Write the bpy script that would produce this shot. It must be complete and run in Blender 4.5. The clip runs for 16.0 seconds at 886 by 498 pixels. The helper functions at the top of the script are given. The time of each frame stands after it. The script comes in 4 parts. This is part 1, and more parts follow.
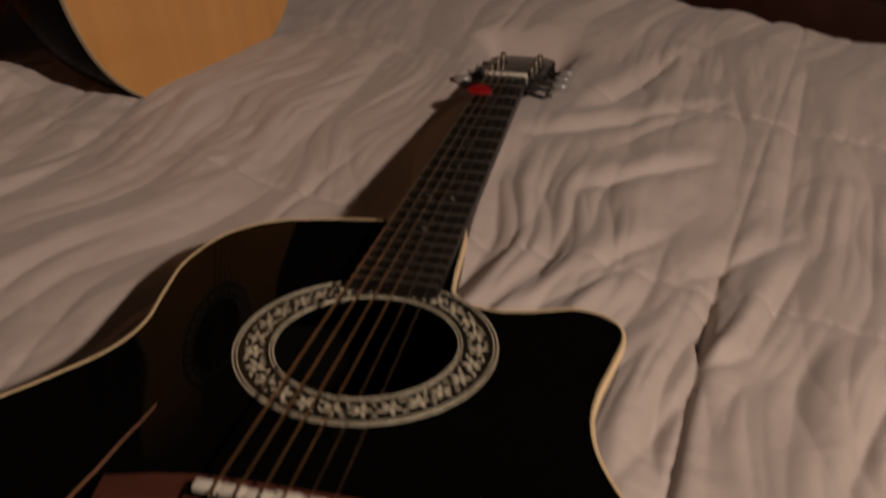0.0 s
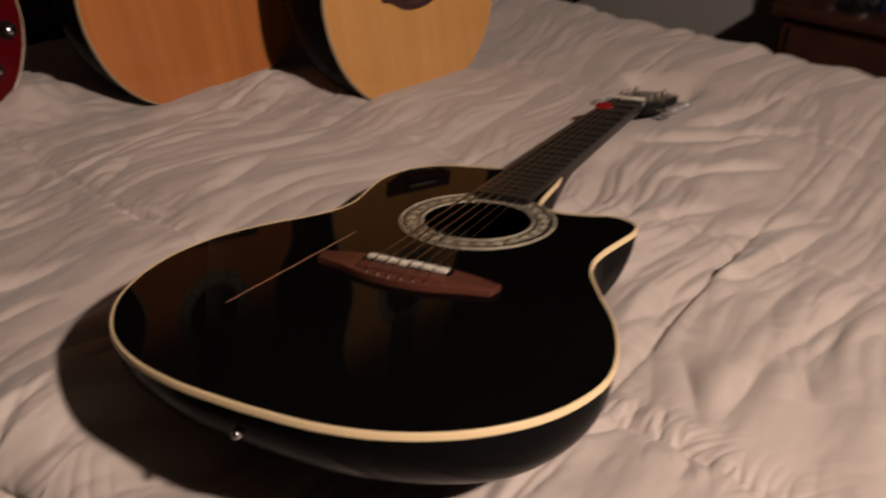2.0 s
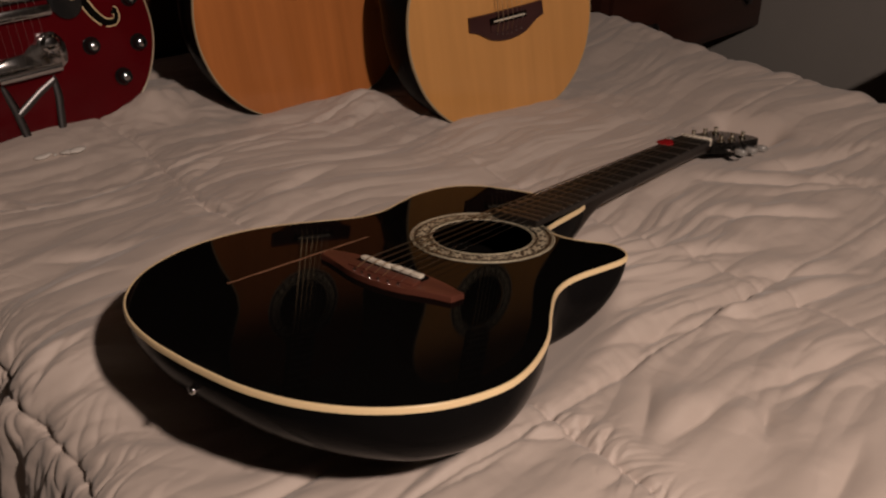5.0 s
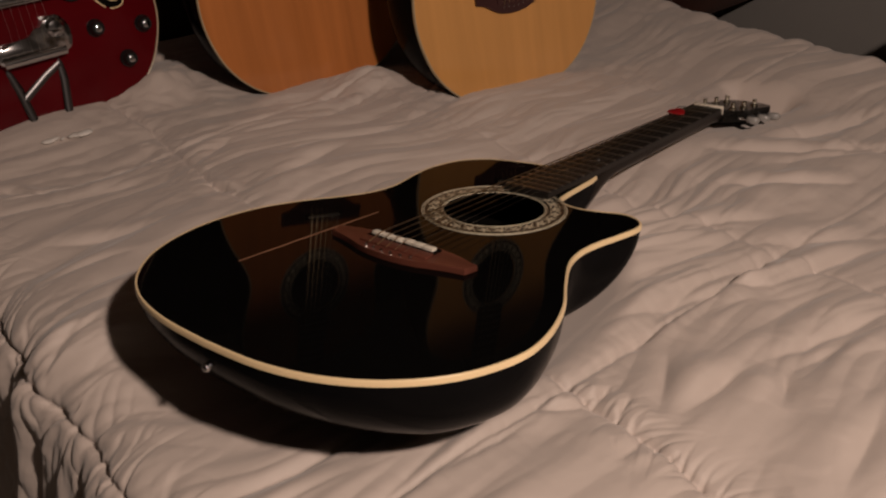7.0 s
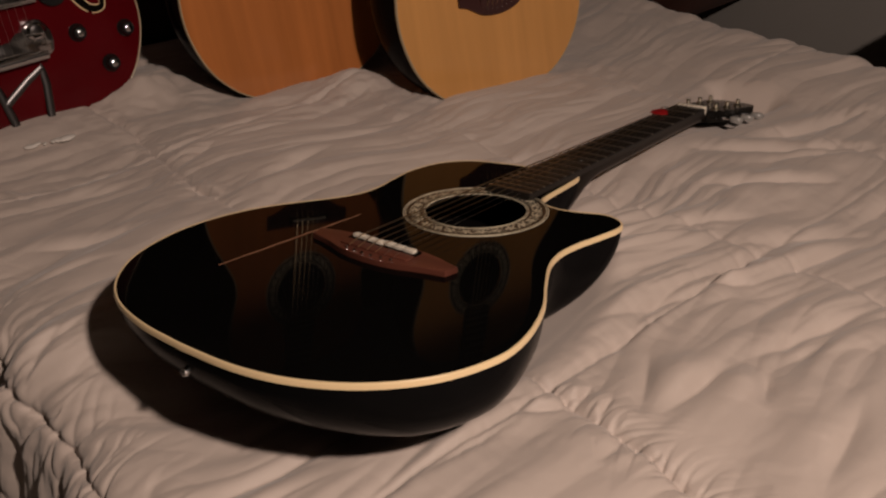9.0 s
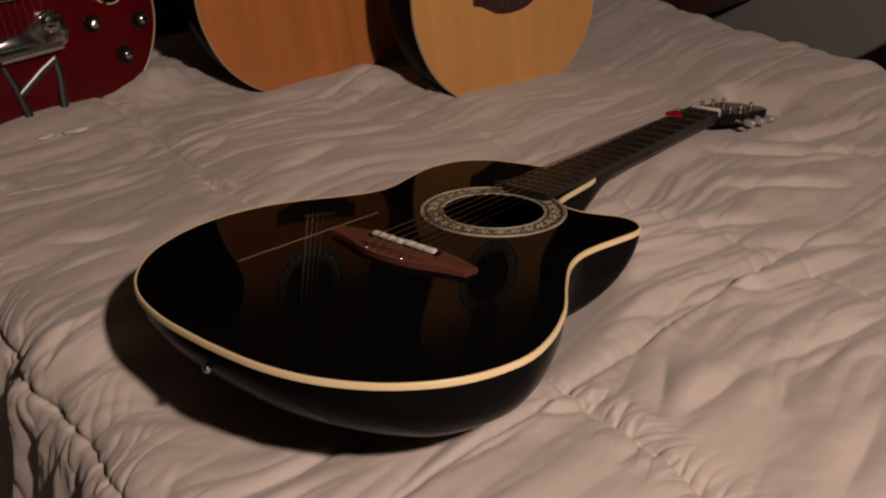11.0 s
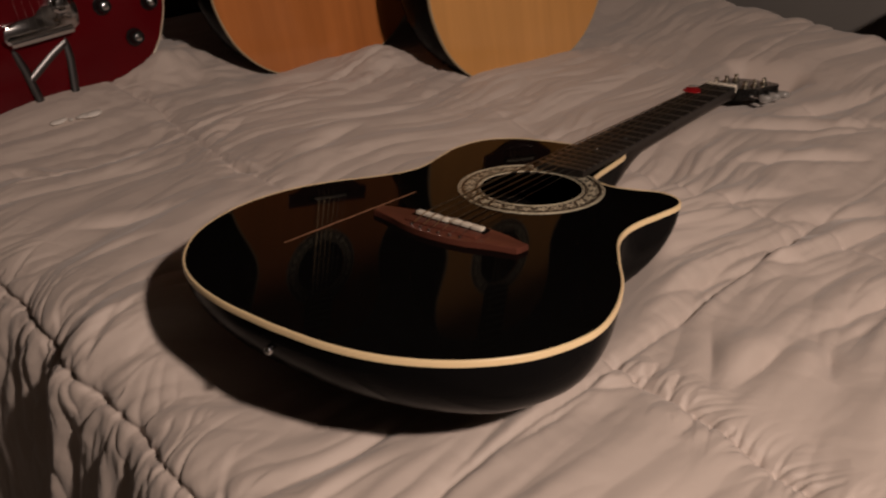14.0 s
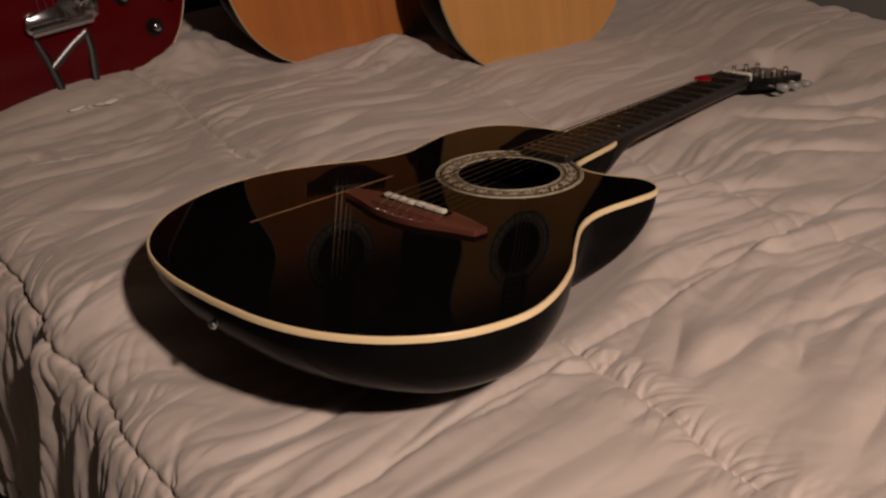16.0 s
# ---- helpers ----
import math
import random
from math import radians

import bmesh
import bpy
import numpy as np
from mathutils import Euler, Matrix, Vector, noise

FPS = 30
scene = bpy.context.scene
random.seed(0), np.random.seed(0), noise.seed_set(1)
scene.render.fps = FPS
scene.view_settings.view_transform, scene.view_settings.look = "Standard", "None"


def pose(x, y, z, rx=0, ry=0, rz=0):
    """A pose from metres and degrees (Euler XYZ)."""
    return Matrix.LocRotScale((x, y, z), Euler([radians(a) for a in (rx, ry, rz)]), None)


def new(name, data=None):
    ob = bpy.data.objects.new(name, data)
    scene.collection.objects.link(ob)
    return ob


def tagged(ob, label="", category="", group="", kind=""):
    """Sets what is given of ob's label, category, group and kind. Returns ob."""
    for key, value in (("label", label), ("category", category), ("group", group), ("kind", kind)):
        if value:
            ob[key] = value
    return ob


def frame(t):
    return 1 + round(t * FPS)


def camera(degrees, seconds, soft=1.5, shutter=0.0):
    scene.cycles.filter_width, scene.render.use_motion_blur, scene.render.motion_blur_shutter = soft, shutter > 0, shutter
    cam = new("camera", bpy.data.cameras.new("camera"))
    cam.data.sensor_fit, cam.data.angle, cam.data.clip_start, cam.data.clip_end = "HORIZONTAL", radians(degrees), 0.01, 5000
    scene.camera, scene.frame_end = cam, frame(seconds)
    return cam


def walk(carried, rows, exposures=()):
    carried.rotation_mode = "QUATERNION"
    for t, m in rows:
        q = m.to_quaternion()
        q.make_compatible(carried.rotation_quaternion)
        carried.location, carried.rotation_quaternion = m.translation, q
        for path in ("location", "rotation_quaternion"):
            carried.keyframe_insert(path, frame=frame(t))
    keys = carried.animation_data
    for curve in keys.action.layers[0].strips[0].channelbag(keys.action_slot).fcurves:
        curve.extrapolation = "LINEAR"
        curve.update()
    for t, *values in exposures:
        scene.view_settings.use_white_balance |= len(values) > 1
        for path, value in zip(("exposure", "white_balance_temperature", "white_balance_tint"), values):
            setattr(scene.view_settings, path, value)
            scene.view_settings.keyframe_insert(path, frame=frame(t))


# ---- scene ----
# ---- camera ----
cam = camera(50.6, 16.0, soft=2.3, shutter=0.5)
PATH = [
    (0, -0.1982, -0.1402, 1.0343, 53.91, -3.56, -66.06),
    (0.2, -0.2169, -0.1725, 1.0302, 52.66, -0.65, -65.78),
    (0.5, -0.2527, -0.2230, 1.0250, 50.40, 2.87, -57.54),
    (0.7, -0.2708, -0.2828, 1.0176, 50.86, 4.43, -51.69),
    (1, -0.2955, -0.3383, 1.0164, 52.45, 3.06, -45.27),
    (1.2, -0.3223, -0.3712, 1.0308, 53.82, 4.37, -43.66),
    (1.5, -0.3865, -0.3844, 1.0537, 55.93, 3.37, -44.22),
    (2, -0.4730, -0.3982, 1.1227, 58.11, -0.66, -52.21),
    (2.1, -0.4814, -0.3909, 1.1379, 58.27, -1.96, -52.71),
    (2.3, -0.5093, -0.4090, 1.1721, 59.05, -0.97, -52.21),
    (2.5, -0.5170, -0.4216, 1.1666, 59.82, -1.01, -51.57),
    (3, -0.4614, -0.4769, 1.1656, 57.57, 0.35, -45.35),
    (3.5, -0.3707, -0.5618, 1.1627, 58.96, -0.34, -40.86),
    (3.7, -0.3632, -0.5748, 1.1612, 59.80, -0.38, -39.33),
    (4, -0.3791, -0.5767, 1.1562, 60.81, 0.40, -37.32),
    (4.5, -0.4063, -0.5773, 1.1552, 60.24, 0.22, -38.94),
    (7, -0.4066, -0.5731, 1.1430, 58.49, 1.94, -39.85),
    (7.5, -0.4012, -0.5733, 1.1456, 58.33, 2.18, -39.78),
    (8, -0.3953, -0.5849, 1.1503, 58.38, 2.03, -40.13),
    (8.5, -0.3937, -0.5848, 1.1442, 58.56, 2.34, -40.50),
    (9, -0.3985, -0.5795, 1.1421, 58.61, 2.12, -40.51),
    (9.5, -0.4046, -0.5720, 1.1468, 58.51, 0.95, -39.87),
    (12, -0.4160, -0.5605, 1.1454, 58.11, 1.32, -40.29),
    (12.5, -0.4188, -0.5537, 1.1385, 58.06, 0.40, -39.65),
    (13, -0.4122, -0.5401, 1.1353, 57.64, 1.10, -39.57),
    (13.5, -0.4302, -0.5243, 1.1409, 57.14, 1.28, -40.56),
    (14, -0.4616, -0.5211, 1.1417, 57.27, 1.15, -42.11),
    (14.5, -0.4577, -0.5231, 1.1439, 57.48, 0.25, -44.31),
    (15, -0.4118, -0.5638, 1.1436, 58.68, 2.80, -41.29),
    (15.5, -0.3918, -0.5877, 1.1319, 58.66, 3.81, -37.36),
    (16, -0.3891, -0.5930, 1.1266, 57.35, 3.03, -37.55),
]
walk(cam, [(t, pose(x, y, z, rx, ry, rz)) for t, x, y, z, rx, ry, rz in PATH],
     exposures=[(0.0, -0.13, 6500, 10), (0.5, 0.2, 6350, 10), (1.0, 0.82, 6200, 10), (1.5, 0.8, 6250, 10), (2.0, 0.4, 6350, 10),
                (2.5, 0.1, 6450, 10), (4.0, 0.0, 6450, 10), (16.0, 0.0, 6450, 10)])

# ---- light: one warm room lamp behind the camera, a dim warm surround ----
world = bpy.data.worlds.new("world")
scene.world = world
world.use_nodes = True
world.node_tree.nodes["Background"].inputs[0].default_value = (1.0, 0.85, 0.7, 1)
world.node_tree.nodes["Background"].inputs[1].default_value = 0.008

bulb = bpy.data.lights.new("room_lamp", "SPOT")  # a shaded lamp: its light goes downwards
bulb.energy, bulb.color, bulb.shadow_soft_size = 84.0, (1.0, 0.79, 0.67), 0.04
bulb.spot_size, bulb.spot_blend = radians(133.5), 0.03
lamp_ob = new("room_lamp", bulb)
lamp_ob.matrix_world = pose(-0.14, -1.15, 1.76)


# ---- materials ----
def mat(name, color, rough=0.5, metal=0.0, coat=0.0, vary=0.15, scale=30.0, bump=0.0, bump_scale=200.0,
        stretch=(1, 1, 1), sheen=0.0, spec=0.5, other=None):
    """Principled material whose colour drifts at two scales, with fine relief. other: a second colour for the drift."""
    m = bpy.data.materials.new(name)
    m.use_nodes = True
    nt = m.node_tree
    b = nt.nodes["Principled BSDF"]
    b.inputs["Roughness"].default_value = rough
    b.inputs["Metallic"].default_value = metal
    b.inputs["Coat Weight"].default_value = coat
    b.inputs["Coat Roughness"].default_value = 0.04
    b.inputs["Specular IOR Level"].default_value = spec
    b.inputs["Sheen Weight"].default_value = sheen
    tc = nt.nodes.new("ShaderNodeTexCoord")
    mp = nt.nodes.new("ShaderNodeMapping")
    mp.inputs["Scale"].default_value = stretch
    nt.links.new(tc.outputs["Object"], mp.inputs["Vector"])
    n1 = nt.nodes.new("ShaderNodeTexNoise")
    n1.inputs["Scale"].default_value, n1.inputs["Detail"].default_value = scale, 6
    n2 = nt.nodes.new("ShaderNodeTexNoise")
    n2.inputs["Scale"].default_value, n2.inputs["Detail"].default_value = scale * 0.17, 3
    for n in (n1, n2):
        nt.links.new(mp.outputs[0], n.inputs["Vector"])
    add = nt.nodes.new("ShaderNodeMath")
    add.operation = "ADD"
    nt.links.new(n1.outputs["Fac"], add.inputs[0])
    nt.links.new(n2.outputs["Fac"], add.inputs[1])
    mr = nt.nodes.new("ShaderNodeMapRange")
    mr.inputs["From Min"].default_value, mr.inputs["From Max"].default_value = 0.6, 1.4
    nt.links.new(add.outputs[0], mr.inputs["Value"])
    mix = nt.nodes.new("ShaderNodeMix")
    mix.data_type = "RGBA"
    lo = other or tuple(c * (1 - vary) for c in color)
    hi = color if other else tuple(min(1, c * (1 + vary)) for c in color)
    mix.inputs["A"].default_value, mix.inputs["B"].default_value = (*lo, 1), (*hi, 1)
    nt.links.new(mr.outputs[0], mix.inputs["Factor"])
    nt.links.new(mix.outputs["Result"], b.inputs["Base Color"])
    rr = nt.nodes.new("ShaderNodeMapRange")
    rr.inputs["To Min"].default_value, rr.inputs["To Max"].default_value = max(0.0, rough * 0.85), min(1.0, rough * 1.15)
    nt.links.new(n2.outputs["Fac"], rr.inputs["Value"])
    nt.links.new(rr.outputs[0], b.inputs["Roughness"])
    if bump:
        nb = nt.nodes.new("ShaderNodeTexNoise")
        nb.inputs["Scale"].default_value, nb.inputs["Detail"].default_value = bump_scale, 4
        nt.links.new(mp.outputs[0], nb.inputs["Vector"])
        bp = nt.nodes.new("ShaderNodeBump")
        bp.inputs["Strength"].default_value, bp.inputs["Distance"].default_value = bump, 0.002
        nt.links.new(nb.outputs["Fac"], bp.inputs["Height"])
        nt.links.new(bp.outputs[0], b.inputs["Normal"])
    return m


FABRIC = mat("comforter_fabric", (0.50, 0.425, 0.375), 0.62, vary=0.05, scale=14, bump=0.12, bump_scale=900, sheen=0.25)
SHEET = mat("mattress_ticking", (0.55, 0.52, 0.47), 0.8, vary=0.06)
BLACK_TOP = mat("black_lacquer", (0.0025, 0.0023, 0.0022), 0.035, vary=0.2, coat=0.0, scale=8, spec=0.06)
BLACK_BOWL = mat("black_bowl_plastic", (0.005, 0.0048, 0.005), 0.20, vary=0.2, bump=0.04, bump_scale=350, spec=0.012)
CREAM = mat("cream_binding", (0.80, 0.61, 0.35), 0.35, vary=0.06, scale=25)
ROSEWOOD = mat("rosewood", (0.100, 0.032, 0.020), 0.38, vary=0.35, scale=60, stretch=(0.12, 1, 1), bump=0.1, bump_scale=300)
DARK_ROSE = mat("dark_rosewood", (0.038, 0.014, 0.013), 0.30, vary=0.3, scale=60, stretch=(0.12, 1, 1))
POST_METAL = mat("worn_gold_plate", (0.30, 0.27, 0.21), 0.30, metal=1.0, vary=0.15)
EBONY = mat("ebony", (0.012, 0.0095, 0.008), 0.42, vary=0.4, scale=90, stretch=(1, 0.1, 1))
BONE = mat("bone_white", (0.72, 0.66, 0.55), 0.3, vary=0.05)
ROSE_DARK = mat("rosette_dark", (0.014, 0.011, 0.007), 0.3, vary=0.4, scale=300)
ROSE_LEAF = mat("rosette_leaf", (0.58, 0.52, 0.38), 0.35, vary=0.45, scale=180)
CHROME = mat("chrome", (0.60, 0.59, 0.59), 0.12, metal=1.0, vary=0.05)
STEEL = mat("steel_string", (0.36, 0.33, 0.29), 0.3, metal=1.0, vary=0.1)
BRONZE = mat("bronze_string", (0.52, 0.40, 0.25), 0.32, metal=1.0, vary=0.1)
FRETM = mat("fret_nickel", (0.55, 0.50, 0.43), 0.36, metal=1.0, vary=0.1)
PEARL = mat("pearl_button", (0.26, 0.25, 0.235), 0.2, vary=0.1, coat=0.3)
BLACK_HEAD = mat("black_head_lacquer", (0.006, 0.0055, 0.005), 0.25, vary=0.2, spec=0.12)
NECKM = mat("dark_neck", (0.010, 0.007, 0.0055), 0.28, vary=0.3, spec=0.1)
SPLIT_WOOD = mat("split_wood", (0.21, 0.10, 0.055), 0.4, vary=0.3, scale=120)
RED_PICK = mat("red_celluloid", (0.30, 0.010, 0.013), 0.3, vary=0.15)
NATURAL = mat("natural_spruce", (0.55, 0.272, 0.083), 0.14, vary=0.14, scale=45, stretch=(1, 0.05, 1), coat=0.3)
ORANGE = mat("aged_orange_spruce", (0.42, 0.148, 0.042), 0.14, vary=0.24, scale=40, stretch=(1, 0.05, 1), coat=0.3)
RED_BODY = mat("cherry_red_lacquer", (0.074, 0.0022, 0.0042), 0.16, vary=0.25, scale=12, coat=0.0, spec=0.18)
BLACK_PLASTIC = mat("black_plastic", (0.010, 0.010, 0.010), 0.22, vary=0.2)
# near-black colour that stands in for the shade inside hollows and slots
HOLLOW_SHADE = mat("hollow_shade", (0.004, 0.0035, 0.003), 0.95, vary=0.2, spec=0.02)
DULL_EDGE = mat("dull_binding", (0.36, 0.28, 0.17), 0.4, vary=0.1)
MAHOG = mat("dark_mahogany", (0.040, 0.014, 0.009), 0.32, vary=0.35, scale=30, stretch=(0.1, 1, 1))
WALLM = mat("grey_wall_paint", (0.285, 0.268, 0.248), 0.85, vary=0.05, scale=6, bump=0.1, bump_scale=120)
CEILM = mat("ceiling_paint", (0.50, 0.47, 0.43), 0.9, vary=0.04)
FLOORM = mat("dark_carpet", (0.10, 0.085, 0.07), 0.95, vary=0.25, scale=80, bump=0.5, bump_scale=400)
BLUE_CLOTH = mat("navy_cloth", (0.012, 0.028, 0.055), 0.85, vary=0.2)
WHITE_LINT = mat("white_lint", (0.66, 0.62, 0.57), 0.9, vary=0.05)
DARK_RED = mat("dark_red_card", (0.07, 0.006, 0.006), 0.5, vary=0.2)
BLUE_GLASS = mat("blue_glaze", (0.02, 0.03, 0.12), 0.08, vary=0.2)
PEWTER = mat("brushed_metal", (0.12, 0.115, 0.115), 0.34, metal=1.0, vary=0.1)


# ---- mesh helpers ----
def part(name, bm, material, parent=None, label="", smooth=True):
    """Links a bmesh as one mesh object under a thing or part."""
    me = bpy.data.meshes.new(name)
    bmesh.ops.recalc_face_normals(bm, faces=bm.faces[:])
    bm.to_mesh(me)
    bm.free()
    me.materials.append(material)
    if smooth:
        me.polygons.foreach_set("use_smooth", [True] * len(me.polygons))
        me.set_sharp_from_angle(angle=radians(38))
    ob = new(name, me)
    ob.parent = parent
    if label:
        tagged(ob, label)
    return ob


def thing(name, m, label, category, group=""):
    ob = new(name)
    ob.empty_display_size = 0.05
    ob.matrix_world = m
    return tagged(ob, label, category, group)


def box(bm, c, s, bevel=0.0, m=None):
    r = bmesh.ops.create_cube(bm, size=1.0)
    vs = r["verts"]
    for v in vs:
        v.co = Vector((c[0] + v.co.x * s[0], c[1] + v.co.y * s[1], c[2] + v.co.z * s[2]))
    if bevel:
        es = list({e for v in vs for e in v.link_edges})
        g = bmesh.ops.bevel(bm, geom=es, offset=bevel, segments=2, affect="EDGES", profile=0.6)
        vs = list({v for f in g["faces"] for v in f.verts} | {v for v in vs if v.is_valid})
    if m is not None:
        for v in vs:
            v.co = m @ v.co
    return bm


def lathe(bm, profile, m=None, n=20):
    """Turns (r, z) points about z."""
    rings = []
    for r, z in profile:
        rings.append([bm.verts.new((r * math.cos(2 * math.pi * k / n), r * math.sin(2 * math.pi * k / n), z)) for k in range(n)])
    for a, b in zip(rings, rings[1:]):
        for k in range(n):
            bm.faces.new((a[k], a[(k + 1) % n], b[(k + 1) % n], b[k]))
    bm.faces.new(rings[0][::-1])
    bm.faces.new(rings[-1])
    if m is not None:
        for ring in rings:
            for v in ring:
                v.co = m @ v.co
    return bm


def tube(bm, pts, radii, n=6):
    """A round bar along a line of points."""
    pts = [Vector(p) for p in pts]
    rings = []
    for i, p in enumerate(pts):
        d = (pts[min(i + 1, len(pts) - 1)] - pts[max(i - 1, 0)]).normalized()
        side = d.cross(Vector((0, 0, 1)))
        if side.length < 1e-4:
            side = d.cross(Vector((0, 1, 0)))
        side.normalize()
        up = side.cross(d)
        r = radii if isinstance(radii, (int, float)) else radii[i]
        rings.append([bm.verts.new(p + side * r * math.cos(2 * math.pi * k / n) + up * r * math.sin(2 * math.pi * k / n)) for k in range(n)])
    for a, b in zip(rings, rings[1:]):
        for k in range(n):
            bm.faces.new((a[k], a[(k + 1) % n], b[(k + 1) % n], b[k]))
    bm.faces.new(rings[0][::-1])
    bm.faces.new(rings[-1])
    return bm


def slab(bm, loop, z0, z1, bevel=0.0):
    """A plate between two heights with the outline loop of (x, y)."""
    lo = [bm.verts.new((x, y, z0)) for x, y in loop]
    hi = [bm.verts.new((x, y, z1)) for x, y in loop]
    n = len(loop)
    for k in range(n):
        bm.faces.new((lo[k], lo[(k + 1) % n], hi[(k + 1) % n], hi[k]))
    bm.faces.new(lo[::-1])
    top = bm.faces.new(hi)
    if bevel:
        bmesh.ops.bevel(bm, geom=list(top.edges), offset=bevel, segments=2, affect="EDGES", profile=0.6)
    return bm


def smooth_line(pts, per=6, closed=False):
    """Catmull-Rom through the control points."""
    n, out = len(pts), []
    for i in range(n if closed else n - 1):
        p = [pts[(i + k) % n] if closed else pts[min(max(i + k, 0), n - 1)] for k in (-1, 0, 1, 2)]
        for j in range(per):
            t = j / per
            out.append(tuple(0.5 * (2 * p[1][d] + (p[2][d] - p[0][d]) * t + (2 * p[0][d] - 5 * p[1][d] + 4 * p[2][d] - p[3][d]) * t * t
                                    + (3 * p[1][d] - p[0][d] - 3 * p[2][d] + p[3][d]) * t ** 3) for d in (0, 1)))
    if not closed:
        out.append(tuple(pts[-1]))
    return out


# ---- room ----
def plain(name, c, s, material, label="", category="wall"):
    bm = bmesh.new()
    box(bm, c, s)
    ob = part(name, bm, material, smooth=False)
    return tagged(ob, label, category, kind="structure")


plain("floor", (-0.15, -0.85, -0.05), (4.3, 4.5, 0.1), FLOORM, "dark carpeted bedroom floor under the bed", "floor")
plain("wall_north", (-0.15, 1.35, 1.25), (4.1, 0.1, 2.5), WALLM, "dim grey painted bedroom wall behind the bed")
plain("wall_east", (1.95, -0.85, 1.25), (0.1, 4.3, 2.5), WALLM, "dim grey painted bedroom side wall")
plain("wall_west", (-2.25, -0.85, 1.25), (0.1, 4.3, 2.5), WALLM, "dim grey painted bedroom side wall")
plain("wall_south", (-0.15, -3.05, 1.25), (4.1, 0.1, 2.5), WALLM, "dim grey painted bedroom end wall")
plain("ceiling", (-0.15, -0.85, 2.55), (4.3, 4.5, 0.1), CEILM, "plain off-white bedroom ceiling", "ceiling")


# ---- the bed ----
BED_X0, BED_X1, BED_Y0, BED_Y1, BED_Z = -0.285, 1.045, -1.05, 0.98, 0.62

# pose of the black guitar: across, along the neck, out of its top
GUITAR = Matrix(((0.20258, 0.97144, 0.12357, 0.01052), (-0.97550, 0.18913, 0.11242, 0.00957),
                 (0.08584, -0.14332, 0.98595, 0.70393), (0, 0, 0, 1)))

rng = np.random.RandomState(7)
GRAD = rng.uniform(0, 2 * math.pi, (256, 256))


def perlin(x, y):
    """Gradient noise, about -0.7 to 0.7."""
    xi, yi = np.floor(x).astype(int), np.floor(y).astype(int)
    xf, yf = x - xi, y - yi

    def dot(ix, iy, dx, dy):
        a = GRAD[(xi + ix) % 256, (yi + iy) % 256]
        return np.cos(a) * dx + np.sin(a) * dy
    u, v = xf ** 3 * (xf * (xf * 6 - 15) + 10), yf ** 3 * (yf * (yf * 6 - 15) + 10)
    a = dot(0, 0, xf, yf) * (1 - u) + dot(1, 0, xf - 1, yf) * u
    b = dot(0, 1, xf, yf - 1) * (1 - u) + dot(1, 1, xf - 1, yf - 1) * u
    return a * (1 - v) + b * v


def smin(a, b, k):
    h = np.clip(0.5 + 0.5 * (b - a) / k, 0, 1)
    return b * (1 - h) + a * h - k * h * (1 - h)


def lie_z(x):
    """The mattress gives a little towards the far side."""
    return BED_Z - 0.075 * np.clip(x - 0.18, 0, 0.9) + 0.04 * np.clip(x - 0.6, 0, 0.3) + 0.13 * np.clip(x - 0.84, 0, 0.3)


STITCH = 0.345
SEAM_U, SEAM_V = BED_X0, -0.15


# single creases: from, to, depth, width; first along the near stitching, then the open cloth, then by the standing guitars
SEAM_CREASES = ((0.52, -0.165, 0.95, -0.145, 0.005, 0.007), (-0.09, -0.156, 0.03, -0.157, 0.005, 0.004),
                (0.31, -0.137, 0.35, -0.167, 0.006, 0.005), (0.34, -0.166, 0.53, -0.192, 0.008, 0.006), (0.020, -0.150, 0.069, -0.175, 0.007, 0.004),
                (0.069, -0.174, 0.100, -0.168, 0.007, 0.003), (0.068, -0.200, 0.102, -0.190, 0.006, 0.003), (0.069, -0.228, 0.030, -0.236, 0.005, 0.004))
OPEN_CREASES = ((0.100, -0.232, 0.23, -0.233, 0.010, 0.009), (0.22, -0.232, 0.42, -0.272, 0.010, 0.008), (0.093, -0.224, 0.18, -0.167, 0.007, 0.008),
                (0.18, -0.284, 0.235, -0.255, 0.008, 0.008), (0.225, -0.257, 0.33, -0.270, 0.006, 0.008), (0.12, -0.373, 0.26, -0.336, 0.009, 0.011),
                (0.15, -0.100, 0.34, -0.143, 0.007, 0.008), (0.34, -0.018, 0.50, -0.085, 0.006, 0.008), (0.26, 0.017, 0.45, -0.082, 0.005, 0.008),
                (0.50, 0.025, 0.65, -0.100, 0.008, 0.007), (0.58, 0.098, 0.78, -0.072, 0.008, 0.008), (0.66, 0.068, 0.90, -0.010, 0.008, 0.008),
                (0.60, 0.015, 0.80, -0.085, 0.005, 0.007), (0.40, -0.095, 0.56, -0.190, 0.006, 0.008))
FAR_CREASES = ((0.40, 0.26, 0.75, 0.30, 0.005, 0.008), (-0.185, 0.595, -0.145, 0.540, 0.007, 0.004), (-0.285, 0.165, -0.205, 0.212, 0.004, 0.005),
               (-0.27, 0.52, -0.02, 0.47, 0.005, 0.007), (0.01, 0.41, 0.03, 0.355, 0.008, 0.0035), (0.02, 0.47, 0.11, 0.517, 0.007, 0.006),
               (0.10, 0.517, 0.25, 0.495, 0.006, 0.006), (0.23, 0.495, 0.40, 0.535, 0.005, 0.006), (0.05, 0.36, 0.22, 0.385, 0.006, 0.007),
               (0.10, 0.43, 0.34, 0.40, 0.005, 0.006), (-0.20, 0.40, -0.05, 0.345, 0.006, 0.006), (-0.24, 0.32, -0.12, 0.30, 0.005, 0.006))


